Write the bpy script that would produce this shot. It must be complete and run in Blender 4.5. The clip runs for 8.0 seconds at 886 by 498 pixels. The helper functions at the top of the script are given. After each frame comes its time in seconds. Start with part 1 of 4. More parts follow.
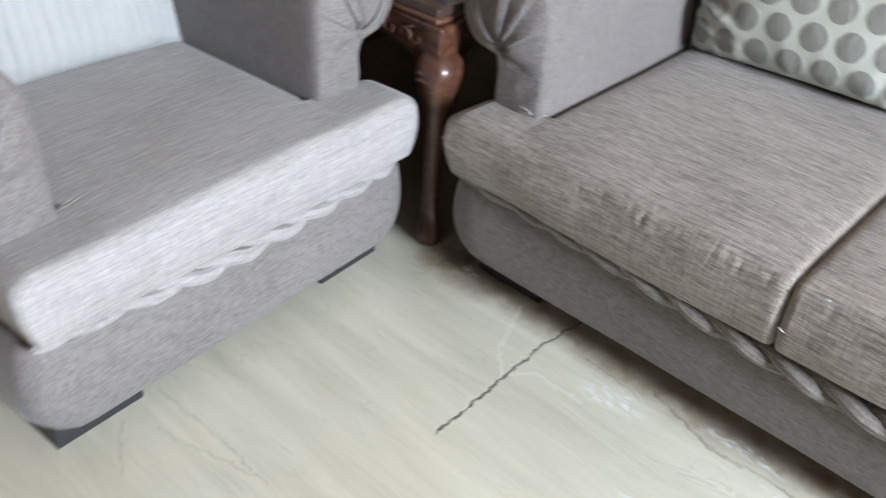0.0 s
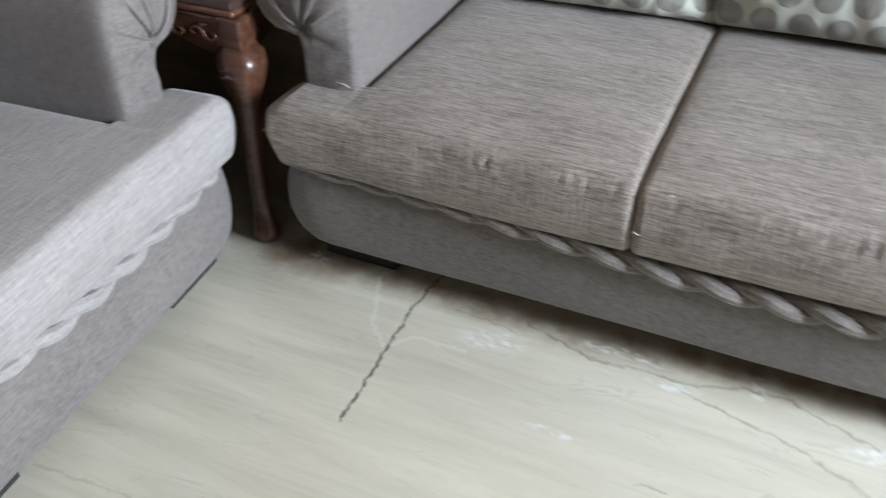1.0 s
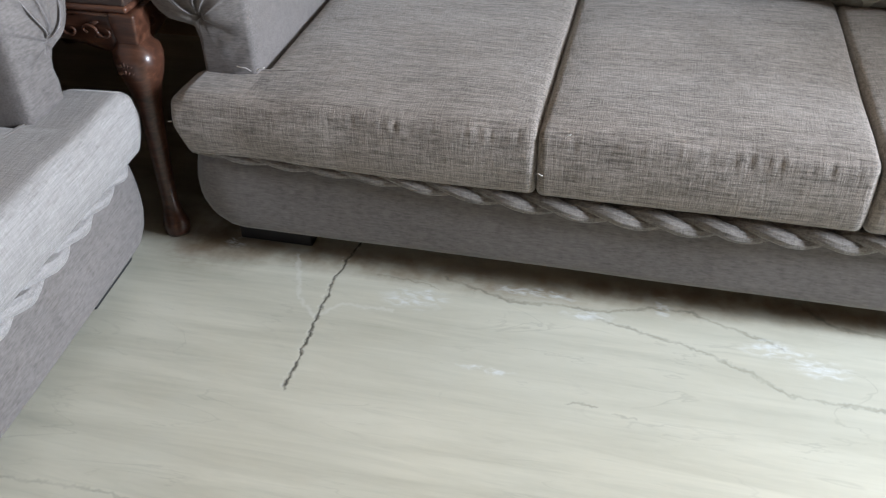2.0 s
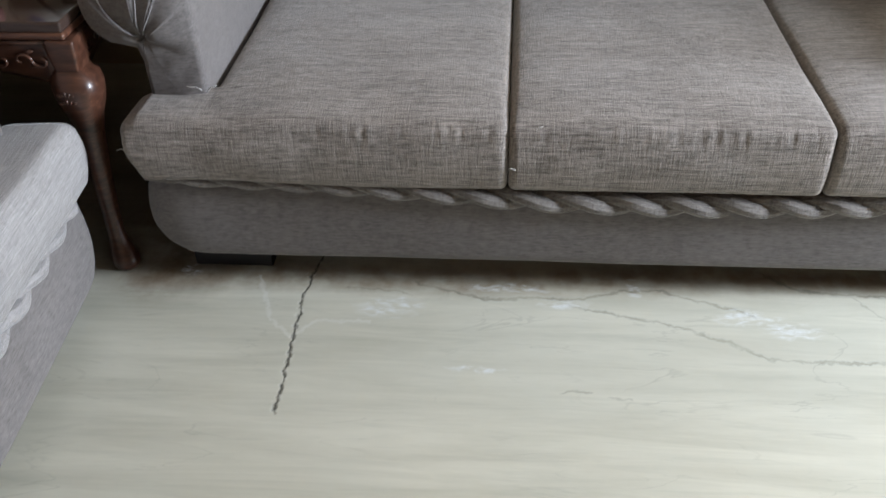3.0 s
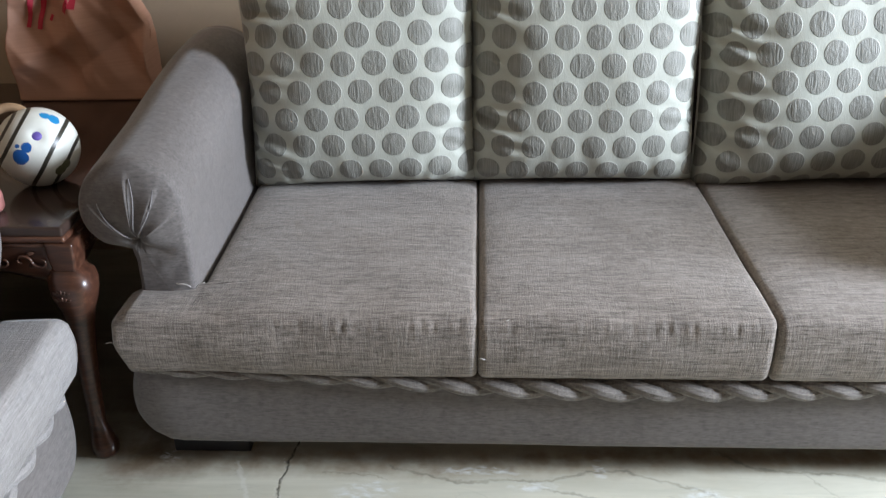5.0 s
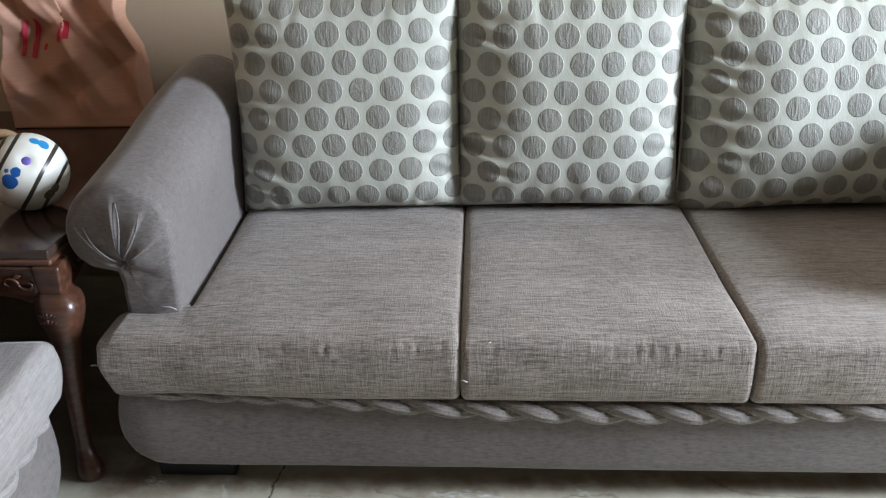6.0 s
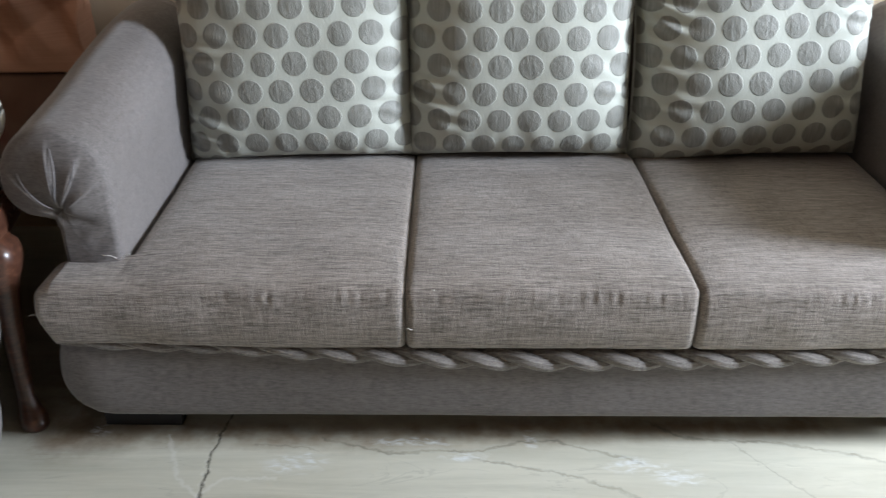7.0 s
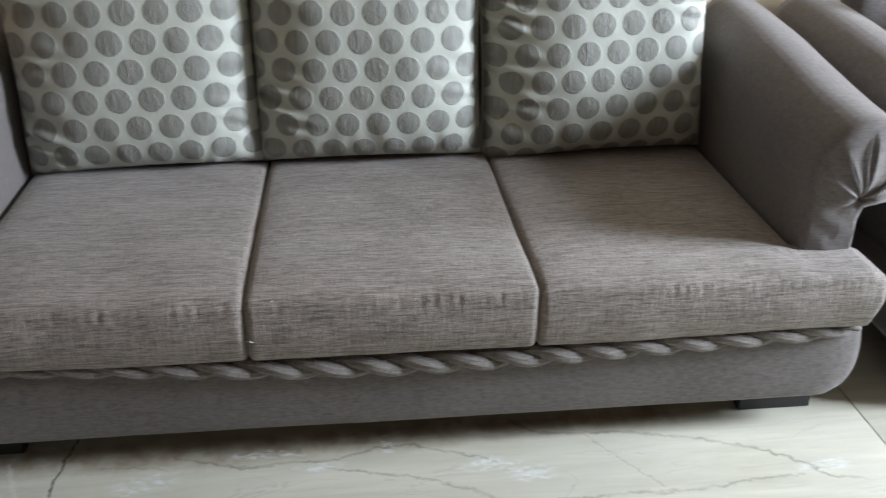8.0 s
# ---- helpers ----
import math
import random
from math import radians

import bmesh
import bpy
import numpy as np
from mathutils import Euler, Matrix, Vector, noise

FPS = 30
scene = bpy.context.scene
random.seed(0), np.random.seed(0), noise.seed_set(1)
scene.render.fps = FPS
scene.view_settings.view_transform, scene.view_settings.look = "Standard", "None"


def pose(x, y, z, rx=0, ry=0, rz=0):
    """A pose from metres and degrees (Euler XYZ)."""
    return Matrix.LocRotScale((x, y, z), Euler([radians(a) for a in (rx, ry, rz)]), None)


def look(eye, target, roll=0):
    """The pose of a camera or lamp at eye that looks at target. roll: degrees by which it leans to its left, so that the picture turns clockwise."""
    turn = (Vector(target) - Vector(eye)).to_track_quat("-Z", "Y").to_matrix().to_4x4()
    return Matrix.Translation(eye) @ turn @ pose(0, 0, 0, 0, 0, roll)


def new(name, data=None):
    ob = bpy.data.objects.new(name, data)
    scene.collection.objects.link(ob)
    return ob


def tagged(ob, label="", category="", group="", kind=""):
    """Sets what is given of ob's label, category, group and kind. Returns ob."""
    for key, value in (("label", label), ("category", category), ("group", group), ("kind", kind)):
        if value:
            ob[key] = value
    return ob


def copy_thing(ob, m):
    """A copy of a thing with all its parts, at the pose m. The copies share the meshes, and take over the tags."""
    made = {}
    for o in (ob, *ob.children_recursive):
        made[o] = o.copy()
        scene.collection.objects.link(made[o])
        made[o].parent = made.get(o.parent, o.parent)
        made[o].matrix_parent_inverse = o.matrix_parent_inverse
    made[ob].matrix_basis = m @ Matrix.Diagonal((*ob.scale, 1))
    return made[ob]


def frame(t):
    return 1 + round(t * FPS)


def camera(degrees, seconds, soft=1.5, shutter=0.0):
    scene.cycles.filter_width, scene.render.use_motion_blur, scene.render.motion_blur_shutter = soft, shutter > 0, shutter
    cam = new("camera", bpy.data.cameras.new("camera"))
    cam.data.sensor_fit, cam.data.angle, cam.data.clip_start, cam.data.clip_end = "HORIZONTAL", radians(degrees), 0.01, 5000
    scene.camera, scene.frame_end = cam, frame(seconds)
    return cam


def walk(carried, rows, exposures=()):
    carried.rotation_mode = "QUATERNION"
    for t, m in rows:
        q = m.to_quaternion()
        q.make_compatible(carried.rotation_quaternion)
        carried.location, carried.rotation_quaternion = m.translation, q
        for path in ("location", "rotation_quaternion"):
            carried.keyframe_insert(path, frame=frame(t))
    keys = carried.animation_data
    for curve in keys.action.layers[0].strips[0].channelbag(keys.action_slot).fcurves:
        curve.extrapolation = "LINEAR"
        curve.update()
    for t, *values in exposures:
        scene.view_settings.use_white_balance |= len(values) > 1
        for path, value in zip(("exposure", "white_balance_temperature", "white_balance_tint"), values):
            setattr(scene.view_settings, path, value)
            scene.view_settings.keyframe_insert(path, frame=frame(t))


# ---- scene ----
cam = camera(53.6, 8.0, soft=1.2, shutter=0.5)
PATH = [
    (0, (0.301, -1.197, 1.25), (-0.761, 0.023, 0.073), 4.1),
    (0.2, (0.237, -1.217, 1.245), (-0.701, 0.096, 0.064), 3.2),
    (0.5, (0.223, -1.23, 1.24), (-0.637, 0.125, 0.047), 0.8),
    (1, (0.205, -1.268, 1.25), (-0.452, 0.18, 0.037), -0.4),
    (1.5, (0.199, -1.37, 1.238), (-0.259, 0.166, 0.042), -0.2),
    (1.7, (0.201, -1.401, 1.245), (-0.244, 0.127, 0.034), -0.9),
    (2.8, (0.009, -1.426, 1.241), (-0.17, 0.145, 0.017), -1.8),
    (3, (0.003, -1.436, 1.231), (-0.151, 0.153, 0.026), -1.9),
    (3.5, (-0.01, -1.439, 1.244), (-0.12, 0.222, 0.134), -1.5),
    (4, (-0.015, -1.447, 1.272), (-0.092, 0.258, 0.228), -0.9),
    (4.5, (-0.019, -1.468, 1.309), (-0.092, 0.284, 0.347), -0.8),
    (5, (-0.01, -1.508, 1.343), (-0.086, 0.279, 0.449), -0.8),
    (5.2, (-0.002, -1.519, 1.353), (-0.085, 0.277, 0.476), -0.9),
    (6.3, (0.033, -1.532, 1.323), (-0.04, 0.288, 0.498), -0.8),
    (6.5, (0.032, -1.533, 1.317), (-0.023, 0.269, 0.452), -0.5),
    (7, (0.078, -1.522, 1.316), (0.07, 0.252, 0.392), 0.1),
    (7.5, (0.152, -1.512, 1.324), (0.236, 0.257, 0.394), 0.3),
    (8, (0.227, -1.507, 1.326), (0.417, 0.254, 0.396), 0.5),
]
EXPO = [(0.0, 0.34), (0.5, 0.2), (1.0, 0.1), (1.5, 0.02), (3.0, -0.2), (3.5, -0.22), (5.0, -0.1), (6.5, -0.15), (7.0, -0.2), (8.0, -0.48)]
walk(cam, [(t, look(eye, target, roll)) for t, eye, target, roll in PATH], exposures=EXPO)

# ---- light: one large window in the east wall, sky outside ----
world = bpy.data.worlds.new("sky_world")
scene.world = world
world.use_nodes = True
wn = world.node_tree
sky = wn.nodes.new("ShaderNodeTexSky")
sky.sky_type = 'NISHITA'
sky.sun_disc = False
sky.sun_elevation = radians(38)
sky.sun_rotation = radians(200)
wn.links.new(sky.outputs[0], wn.nodes["Background"].inputs[0])
wn.nodes["Background"].inputs[1].default_value = 0.12

WIN_X, WIN_Y0, WIN_Y1, WIN_Z0, WIN_Z1 = 4.2, -0.98, -0.10, 1.15, 2.45


def window_lamp(name, m, w, h, watts, colour):
    data = bpy.data.lights.new(name, 'AREA')
    data.shape, data.size, data.size_y = 'RECTANGLE', w, h
    data.energy, data.color = watts, colour
    ob = new(name, data)
    ob.matrix_world = m
    return ob


window_lamp("window_daylight", look((WIN_X + 0.05, (WIN_Y0 + WIN_Y1) / 2, (WIN_Z0 + WIN_Z1) / 2),
                                    (0.0, 0.0, 0.4)),
            WIN_Y1 - WIN_Y0, WIN_Z1 - WIN_Z0, 525, (0.845, 0.95, 1.11))

# ---- materials ----


def nodes_of(name, rough=0.6, metal=0.0):
    m = bpy.data.materials.new(name)
    m.use_nodes = True
    nt = m.node_tree
    b = nt.nodes["Principled BSDF"]
    b.inputs["Roughness"].default_value = rough
    b.inputs["Metallic"].default_value = metal
    return m, nt, b


def nd(nt, kind, **kw):
    n = nt.nodes.new(kind)
    for k, v in kw.items():
        if k == "op":
            n.operation = v
        else:
            n.inputs[k].default_value = v
    return n


def put(nt, v, socket):
    if isinstance(v, bpy.types.NodeSocket):
        nt.links.new(v, socket)
    else:
        socket.default_value = v


def mth(nt, op, a, b=0.0, c=0.0, clamp=False):
    n = nt.nodes.new("ShaderNodeMath")
    n.operation, n.use_clamp = op, clamp
    put(nt, a, n.inputs[0]), put(nt, b, n.inputs[1]), put(nt, c, n.inputs[2])
    return n.outputs[0]


def vmth(nt, op, a, b=(0, 0, 0)):
    n = nt.nodes.new("ShaderNodeVectorMath")
    n.operation = op
    put(nt, a, n.inputs[0])
    if op == 'SCALE':
        put(nt, b, n.inputs[3])
    else:
        put(nt, b, n.inputs[1])
    return n.outputs["Value"] if op in ('DOT_PRODUCT', 'LENGTH', 'DISTANCE') else n.outputs[0]


def coords(nt, kind="Object"):
    return nt.nodes.new("ShaderNodeTexCoord").outputs[kind]


def noise_of(nt, vec, scale, detail=3.0, rough=0.55, stretch=(1, 1, 1), dist=0.0):
    n = nt.nodes.new("ShaderNodeTexNoise")
    n.inputs["Scale"].default_value, n.inputs["Detail"].default_value = scale, detail
    n.inputs["Roughness"].default_value, n.inputs["Distortion"].default_value = rough, dist
    nt.links.new(vmth(nt, 'MULTIPLY', vec, stretch), n.inputs["Vector"])
    return n.outputs[0]


def ramp(nt, fac, stops):
    n = nt.nodes.new("ShaderNodeValToRGB")
    el = n.color_ramp.elements
    while len(el) < len(stops):
        el.new(0.5)
    for e, (p, c) in zip(el, stops):
        e.position = p
        e.color = (c, c, c, 1) if isinstance(c, (int, float)) else (*c, 1)
    nt.links.new(fac, n.inputs[0])
    return n.outputs[0]


def mixc(nt, fac, a, b, mode='MIX'):
    n = nt.nodes.new("ShaderNodeMix")
    n.data_type, n.blend_type = 'RGBA', mode
    put(nt, fac, n.inputs[0])
    for v, s in ((a, n.inputs[6]), (b, n.inputs[7])):
        put(nt, (*v, 1) if isinstance(v, tuple) and len(v) == 3 else v, s)
    return n.outputs[2]


def bump(nt, b, height, strength, dist=0.002):
    n = nt.nodes.new("ShaderNodeBump")
    n.inputs["Strength"].default_value, n.inputs["Distance"].default_value = strength, dist
    nt.links.new(height, n.inputs["Height"])
    nt.links.new(n.outputs[0], b.inputs["Normal"])


def woven(name, dark, light, streak=0.5):
    """Melange upholstery: threads run both ways, long slubs along x."""
    m, nt, b = nodes_of(name, 0.85)
    o = coords(nt)
    weft = noise_of(nt, o, 1, 3, 0.6, (32, 420, 420))
    weft2 = noise_of(nt, o, 1, 2, 0.5, (9, 150, 150))
    warp = noise_of(nt, o, 1, 3, 0.6, (340, 34, 34))
    big = noise_of(nt, o, 5, 4, 0.6)
    a = mth(nt, 'MULTIPLY', mth(nt, 'SUBTRACT', weft, 0.5), 1.7 * streak)
    c = mth(nt, 'MULTIPLY', mth(nt, 'SUBTRACT', weft2, 0.5), 0.8 * streak)
    d = mth(nt, 'MULTIPLY', mth(nt, 'SUBTRACT', warp, 0.5), 0.8 * streak)
    e = mth(nt, 'MULTIPLY', mth(nt, 'SUBTRACT', big, 0.5), 0.5)
    f = mth(nt, 'ADD', mth(nt, 'ADD', a, c), mth(nt, 'ADD', d, e))
    f = mth(nt, 'ADD', f, mth(nt, 'MULTIPLY', mth(nt, 'SUBTRACT', noise_of(nt, o, 420, 2, 0.6), 0.5), 0.45 * streak))
    f = mth(nt, 'ADD', f, 0.5, clamp=True)
    nt.links.new(mixc(nt, f, dark, light), b.inputs["Base Color"])
    b.inputs["Sheen Weight"].default_value = 0.25
    b.inputs["Sheen Roughness"].default_value = 0.4
    bump(nt, b, mth(nt, 'ADD', weft, warp), 0.55, 0.0018)
    return m


def napped(name, dark, light):
    """Smooth short-nap upholstery with a fine mottled grain."""
    m, nt, b = nodes_of(name, 0.8)
    o = coords(nt)
    fine = noise_of(nt, o, 1, 4, 0.7, (46, 270, 270))
    mid = noise_of(nt, o, 70, 3, 0.65)
    big = noise_of(nt, o, 4, 3, 0.5)
    f = mth(nt, 'ADD', mth(nt, 'MULTIPLY', fine, 0.62), mth(nt, 'MULTIPLY', mid, 0.28))
    f = mth(nt, 'ADD', f, mth(nt, 'MULTIPLY', big, 0.16))
    f = mth(nt, 'MULTIPLY', mth(nt, 'SUBTRACT', f, 0.27), 1.9, clamp=True)
    nt.links.new(mixc(nt, f, dark, light), b.inputs["Base Color"])
    b.inputs["Sheen Weight"].default_value = 0.35
    b.inputs["Sheen Roughness"].default_value = 0.35
    bump(nt, b, fine, 0.22, 0.001)
    return m


SEAT = woven("seat_weave", (0.108, 0.092, 0.079), (0.372, 0.325, 0.287), 1.2)
# SEAT's weave again in a paler, cooler tone with weaker streaks
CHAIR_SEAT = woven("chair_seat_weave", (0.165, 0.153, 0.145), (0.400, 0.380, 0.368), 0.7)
ROPE = woven("braid_weave", (0.085, 0.074, 0.065), (0.275, 0.247, 0.222), 1.0)
# body cloth made paler: light on the fold edges put into the colour
LIT_FOLD = napped("lit_fold_cloth", (0.12, 0.11, 0.11), (0.29, 0.27, 0.27))
BODY = napped("body_cloth", (0.060, 0.052, 0.048), (0.242, 0.219, 0.208))


def dot_cloth():
    m, nt, b = nodes_of("dotted_cloth", 0.5)
    uv = coords(nt, "UV")
    sep = nt.nodes.new("ShaderNodeSeparateXYZ")
    nt.links.new(uv, sep.inputs[0])
    o = coords(nt)
    row = mth(nt, 'DIVIDE', sep.outputs[1], DOT_ROW)
    ri = mth(nt, 'ROUND', row)
    dv = mth(nt, 'MULTIPLY', mth(nt, 'SUBTRACT', row, ri), DOT_ROW)
    odd = mth(nt, 'MULTIPLY', mth(nt, 'FLOORED_MODULO', ri, 2.0), 0.5)
    col = mth(nt, 'ADD', mth(nt, 'DIVIDE', sep.outputs[0], DOT_STEP), odd)
    du = mth(nt, 'MULTIPLY', mth(nt, 'SUBTRACT', col, mth(nt, 'ROUND', col)), DOT_STEP)
    r = mth(nt, 'SQRT', mth(nt, 'ADD', mth(nt, 'MULTIPLY', du, du), mth(nt, 'MULTIPLY', dv, dv)))
    wob = noise_of(nt, uv, 60, 2)
    r = mth(nt, 'ADD', r, mth(nt, 'MULTIPLY', mth(nt, 'SUBTRACT', wob, 0.5), 0.003))
    disc = mth(nt, 'SUBTRACT', 1.0, mth(nt, 'SMOOTH_MIN', 1.0, mth(nt, 'MULTIPLY', mth(nt, 'MAXIMUM', mth(nt, 'SUBTRACT', r, DOT_R - 0.001), 0.0), 600.0), 0.1), clamp=True)
    ribs = noise_of(nt, uv, 1, 3, 0.6, (260, 16, 1))
    weave = noise_of(nt, uv, 1, 2, 0.5, (500, 500, 1))
    crease = noise_of(nt, uv, 30, 3, 0.6, (1.8, 0.7, 1), 1.2)
    grey = mixc(nt, ramp(nt, ribs, [(0.3, 0.0), (0.7, 1.0)]), (0.175, 0.175, 0.150), (0.30, 0.30, 0.265))
    pale = mixc(nt, weave, (0.41, 0.425, 0.365), (0.545, 0.56, 0.49))
    nt.links.new(mixc(nt, disc, pale, grey), b.inputs["Base Color"])
    nt.links.new(mth(nt, 'SUBTRACT', 0.68, mth(nt, 'MULTIPLY', disc, 0.08)), b.inputs["Roughness"])
    b.inputs["Sheen Weight"].default_value = 0.15
    h = mth(nt, 'ADD', mth(nt, 'MULTIPLY', ribs, mth(nt, 'MULTIPLY', disc, 0.35)), mth(nt, 'MULTIPLY', crease, mth(nt, 'ADD', mth(nt, 'MULTIPLY', disc, 0.5), 0.2)))
    bump(nt, b, h, 0.75, 0.005)
    return m


DOT_STEP, DOT_ROW, DOT_R = 0.0775, 0.0693, 0.0305
DOTS = dot_cloth()


def plain(name, col, rough=0.6, var=0.12, scale=30, metal=0.0, bmp=0.1, coat=0.0):
    m, nt, b = nodes_of(name, rough, metal)
    o = coords(nt)
    f = noise_of(nt, o, scale, 4, 0.6)
    g = noise_of(nt, o, scale / 8, 2, 0.5)
    lo = tuple(c * (1 - var * 1.5) for c in col)
    hi = tuple(min(1, c * (1 + var * 1.5)) for c in col)
    nt.links.new(mixc(nt, mth(nt, 'ADD', mth(nt, 'MULTIPLY', f, 0.6), mth(nt, 'MULTIPLY', g, 0.4)), lo, hi), b.inputs["Base Color"])
    b.inputs["Coat Weight"].default_value = coat
    bump(nt, b, f, bmp, 0.002)
    return m


def timber():
    m, nt, b = nodes_of("polished_dark_wood", 0.32)
    o = coords(nt)
    g = noise_of(nt, o, 1, 4, 0.6, (9, 70, 70), 0.6)
    w = noise_of(nt, o, 12, 3, 0.6)
    c = ramp(nt, g, [(0.25, (0.022, 0.009, 0.006)), (0.55, (0.085, 0.034, 0.020)), (0.8, (0.21, 0.095, 0.056))])
    c = mixc(nt, mth(nt, 'MULTIPLY', w, 0.4), c, (0.08, 0.034, 0.02))
    nt.links.new(c, b.inputs["Base Color"])
    nt.links.new(mth(nt, 'ADD', mth(nt, 'MULTIPLY', w, 0.25), 0.2), b.inputs["Roughness"])
    b.inputs["Coat Weight"].default_value = 0.4
    b.inputs["Coat Roughness"].default_value = 0.2
    bump(nt, b, g, 0.2, 0.001)
    return m


WOOD = timber()
STONE_TOP = plain("polished_table_top", (0.05, 0.032, 0.026), 0.16, 0.3, 40, bmp=0.02)
BLACK = plain("black_foot_plastic", (0.02, 0.02, 0.022), 0.45)
WALL = plain("beige_wall_paint", (0.52, 0.42, 0.30), 0.75, 0.05, 60, bmp=0.15)
# tones of the unseen ceiling and walls, chosen for the bounce light
WHITE = plain("unseen_ceiling_grey", (0.27, 0.235, 0.19), 0.8, 0.04, 50)
BOUNCE_BROWN = plain("unseen_wall_brown", (0.21, 0.128, 0.072), 0.7, 0.1, 40)
FRAME = plain("white_window_frame", (0.7, 0.7, 0.7), 0.4, 0.05)
RIBBED = plain("white_ribbed_cloth", (0.33, 0.335, 0.325), 0.85, 0.08, 160, bmp=0.4)
RED = plain("red_print", (0.50, 0.02, 0.05), 0.6, 0.2, 60)
PURPLE = plain("violet_rubber", (0.13, 0.09, 0.36), 0.5)
PINK = plain("pink_rubber", (0.50, 0.21, 0.19), 0.5)
TAN = plain("tan_wood_ring", (0.36, 0.23, 0.13), 0.5, 0.25, 60)
THREAD = plain("pale_thread", (0.5, 0.48, 0.45), 0.7)


def paper():
    m, nt, b = nodes_of("brown_kraft_paper", 0.7)
    o = coords(nt)
    lines = noise_of(nt, o, 1, 2, 0.5, (3, 3, 260))
    blot = noise_of(nt, o, 14, 4, 0.6)
    f = mth(nt, 'ADD', mth(nt, 'MULTIPLY', lines, 0.6), mth(nt, 'MULTIPLY', blot, 0.4))
    nt.links.new(mixc(nt, f, (0.40, 0.205, 0.135), (0.60, 0.35, 0.245)), b.inputs["Base Color"])
    bump(nt, b, blot, 0.4, 0.004)
    return m


PAPER = paper()


# the painted side of the toy ball: its own right, up and front
RIGHT, UP, FACE = Vector((0.879, 0.471, 0.0)), Vector((-0.14, 0.26, 0.954)), Vector((0.45, -0.84, 0.30))
BLUE, SKY_BLUE, OLIVE = (0.01, 0.10, 0.36), (0.01, 0.24, 0.52), (0.10, 0.10, 0.055)


def ball_skin():
    m, nt, b = nodes_of("toy_ball_vinyl", 0.35)
    o = coords(nt)
    wob = noise_of(nt, o, 18, 2)
    p = vmth(nt, 'NORMALIZE', o)
    base = mixc(nt, noise_of(nt, o, 50, 3), (0.66, 0.67, 0.60), (0.80, 0.81, 0.76))
    axis = vmth(nt, 'DOT_PRODUCT', p, (0.787, 0.221, -0.572))
    axis = mth(nt, 'ADD', axis, mth(nt, 'MULTIPLY', mth(nt, 'SUBTRACT', wob, 0.5), 0.04))
    for pos, wid in ((0.30, 0.05), (-0.60, 0.045), (-0.83, 0.035), (0.72, 0.04)):
        band = mth(nt, 'LESS_THAN', mth(nt, 'ABSOLUTE', mth(nt, 'SUBTRACT', axis, pos)), wid)
        base = mixc(nt, band, base, (0.03, 0.028, 0.02))
    for a, c, rad, col in ((-0.45, -0.18, 0.2, BLUE), (-0.28, 0.02, 0.13, BLUE), (-0.47, 0.1, 0.06, BLUE), (0.5, 0.62, 0.15, SKY_BLUE), (0.30, 0.74, 0.12, SKY_BLUE),
                           (0.40, -0.64, 0.15, OLIVE), (0.54, -0.52, 0.13, OLIVE)):
        mark = RIGHT * a + UP * c + FACE * math.sqrt(1 - a * a - c * c)
        d = vmth(nt, 'DISTANCE', p, mark)
        d = mth(nt, 'ADD', d, mth(nt, 'MULTIPLY', mth(nt, 'SUBTRACT', noise_of(nt, o, 45, 2), 0.5), 0.1))
        base = mixc(nt, mth(nt, 'LESS_THAN', d, rad), base, col)
    nt.links.new(base, b.inputs["Base Color"])
    return m


BALL = ball_skin()


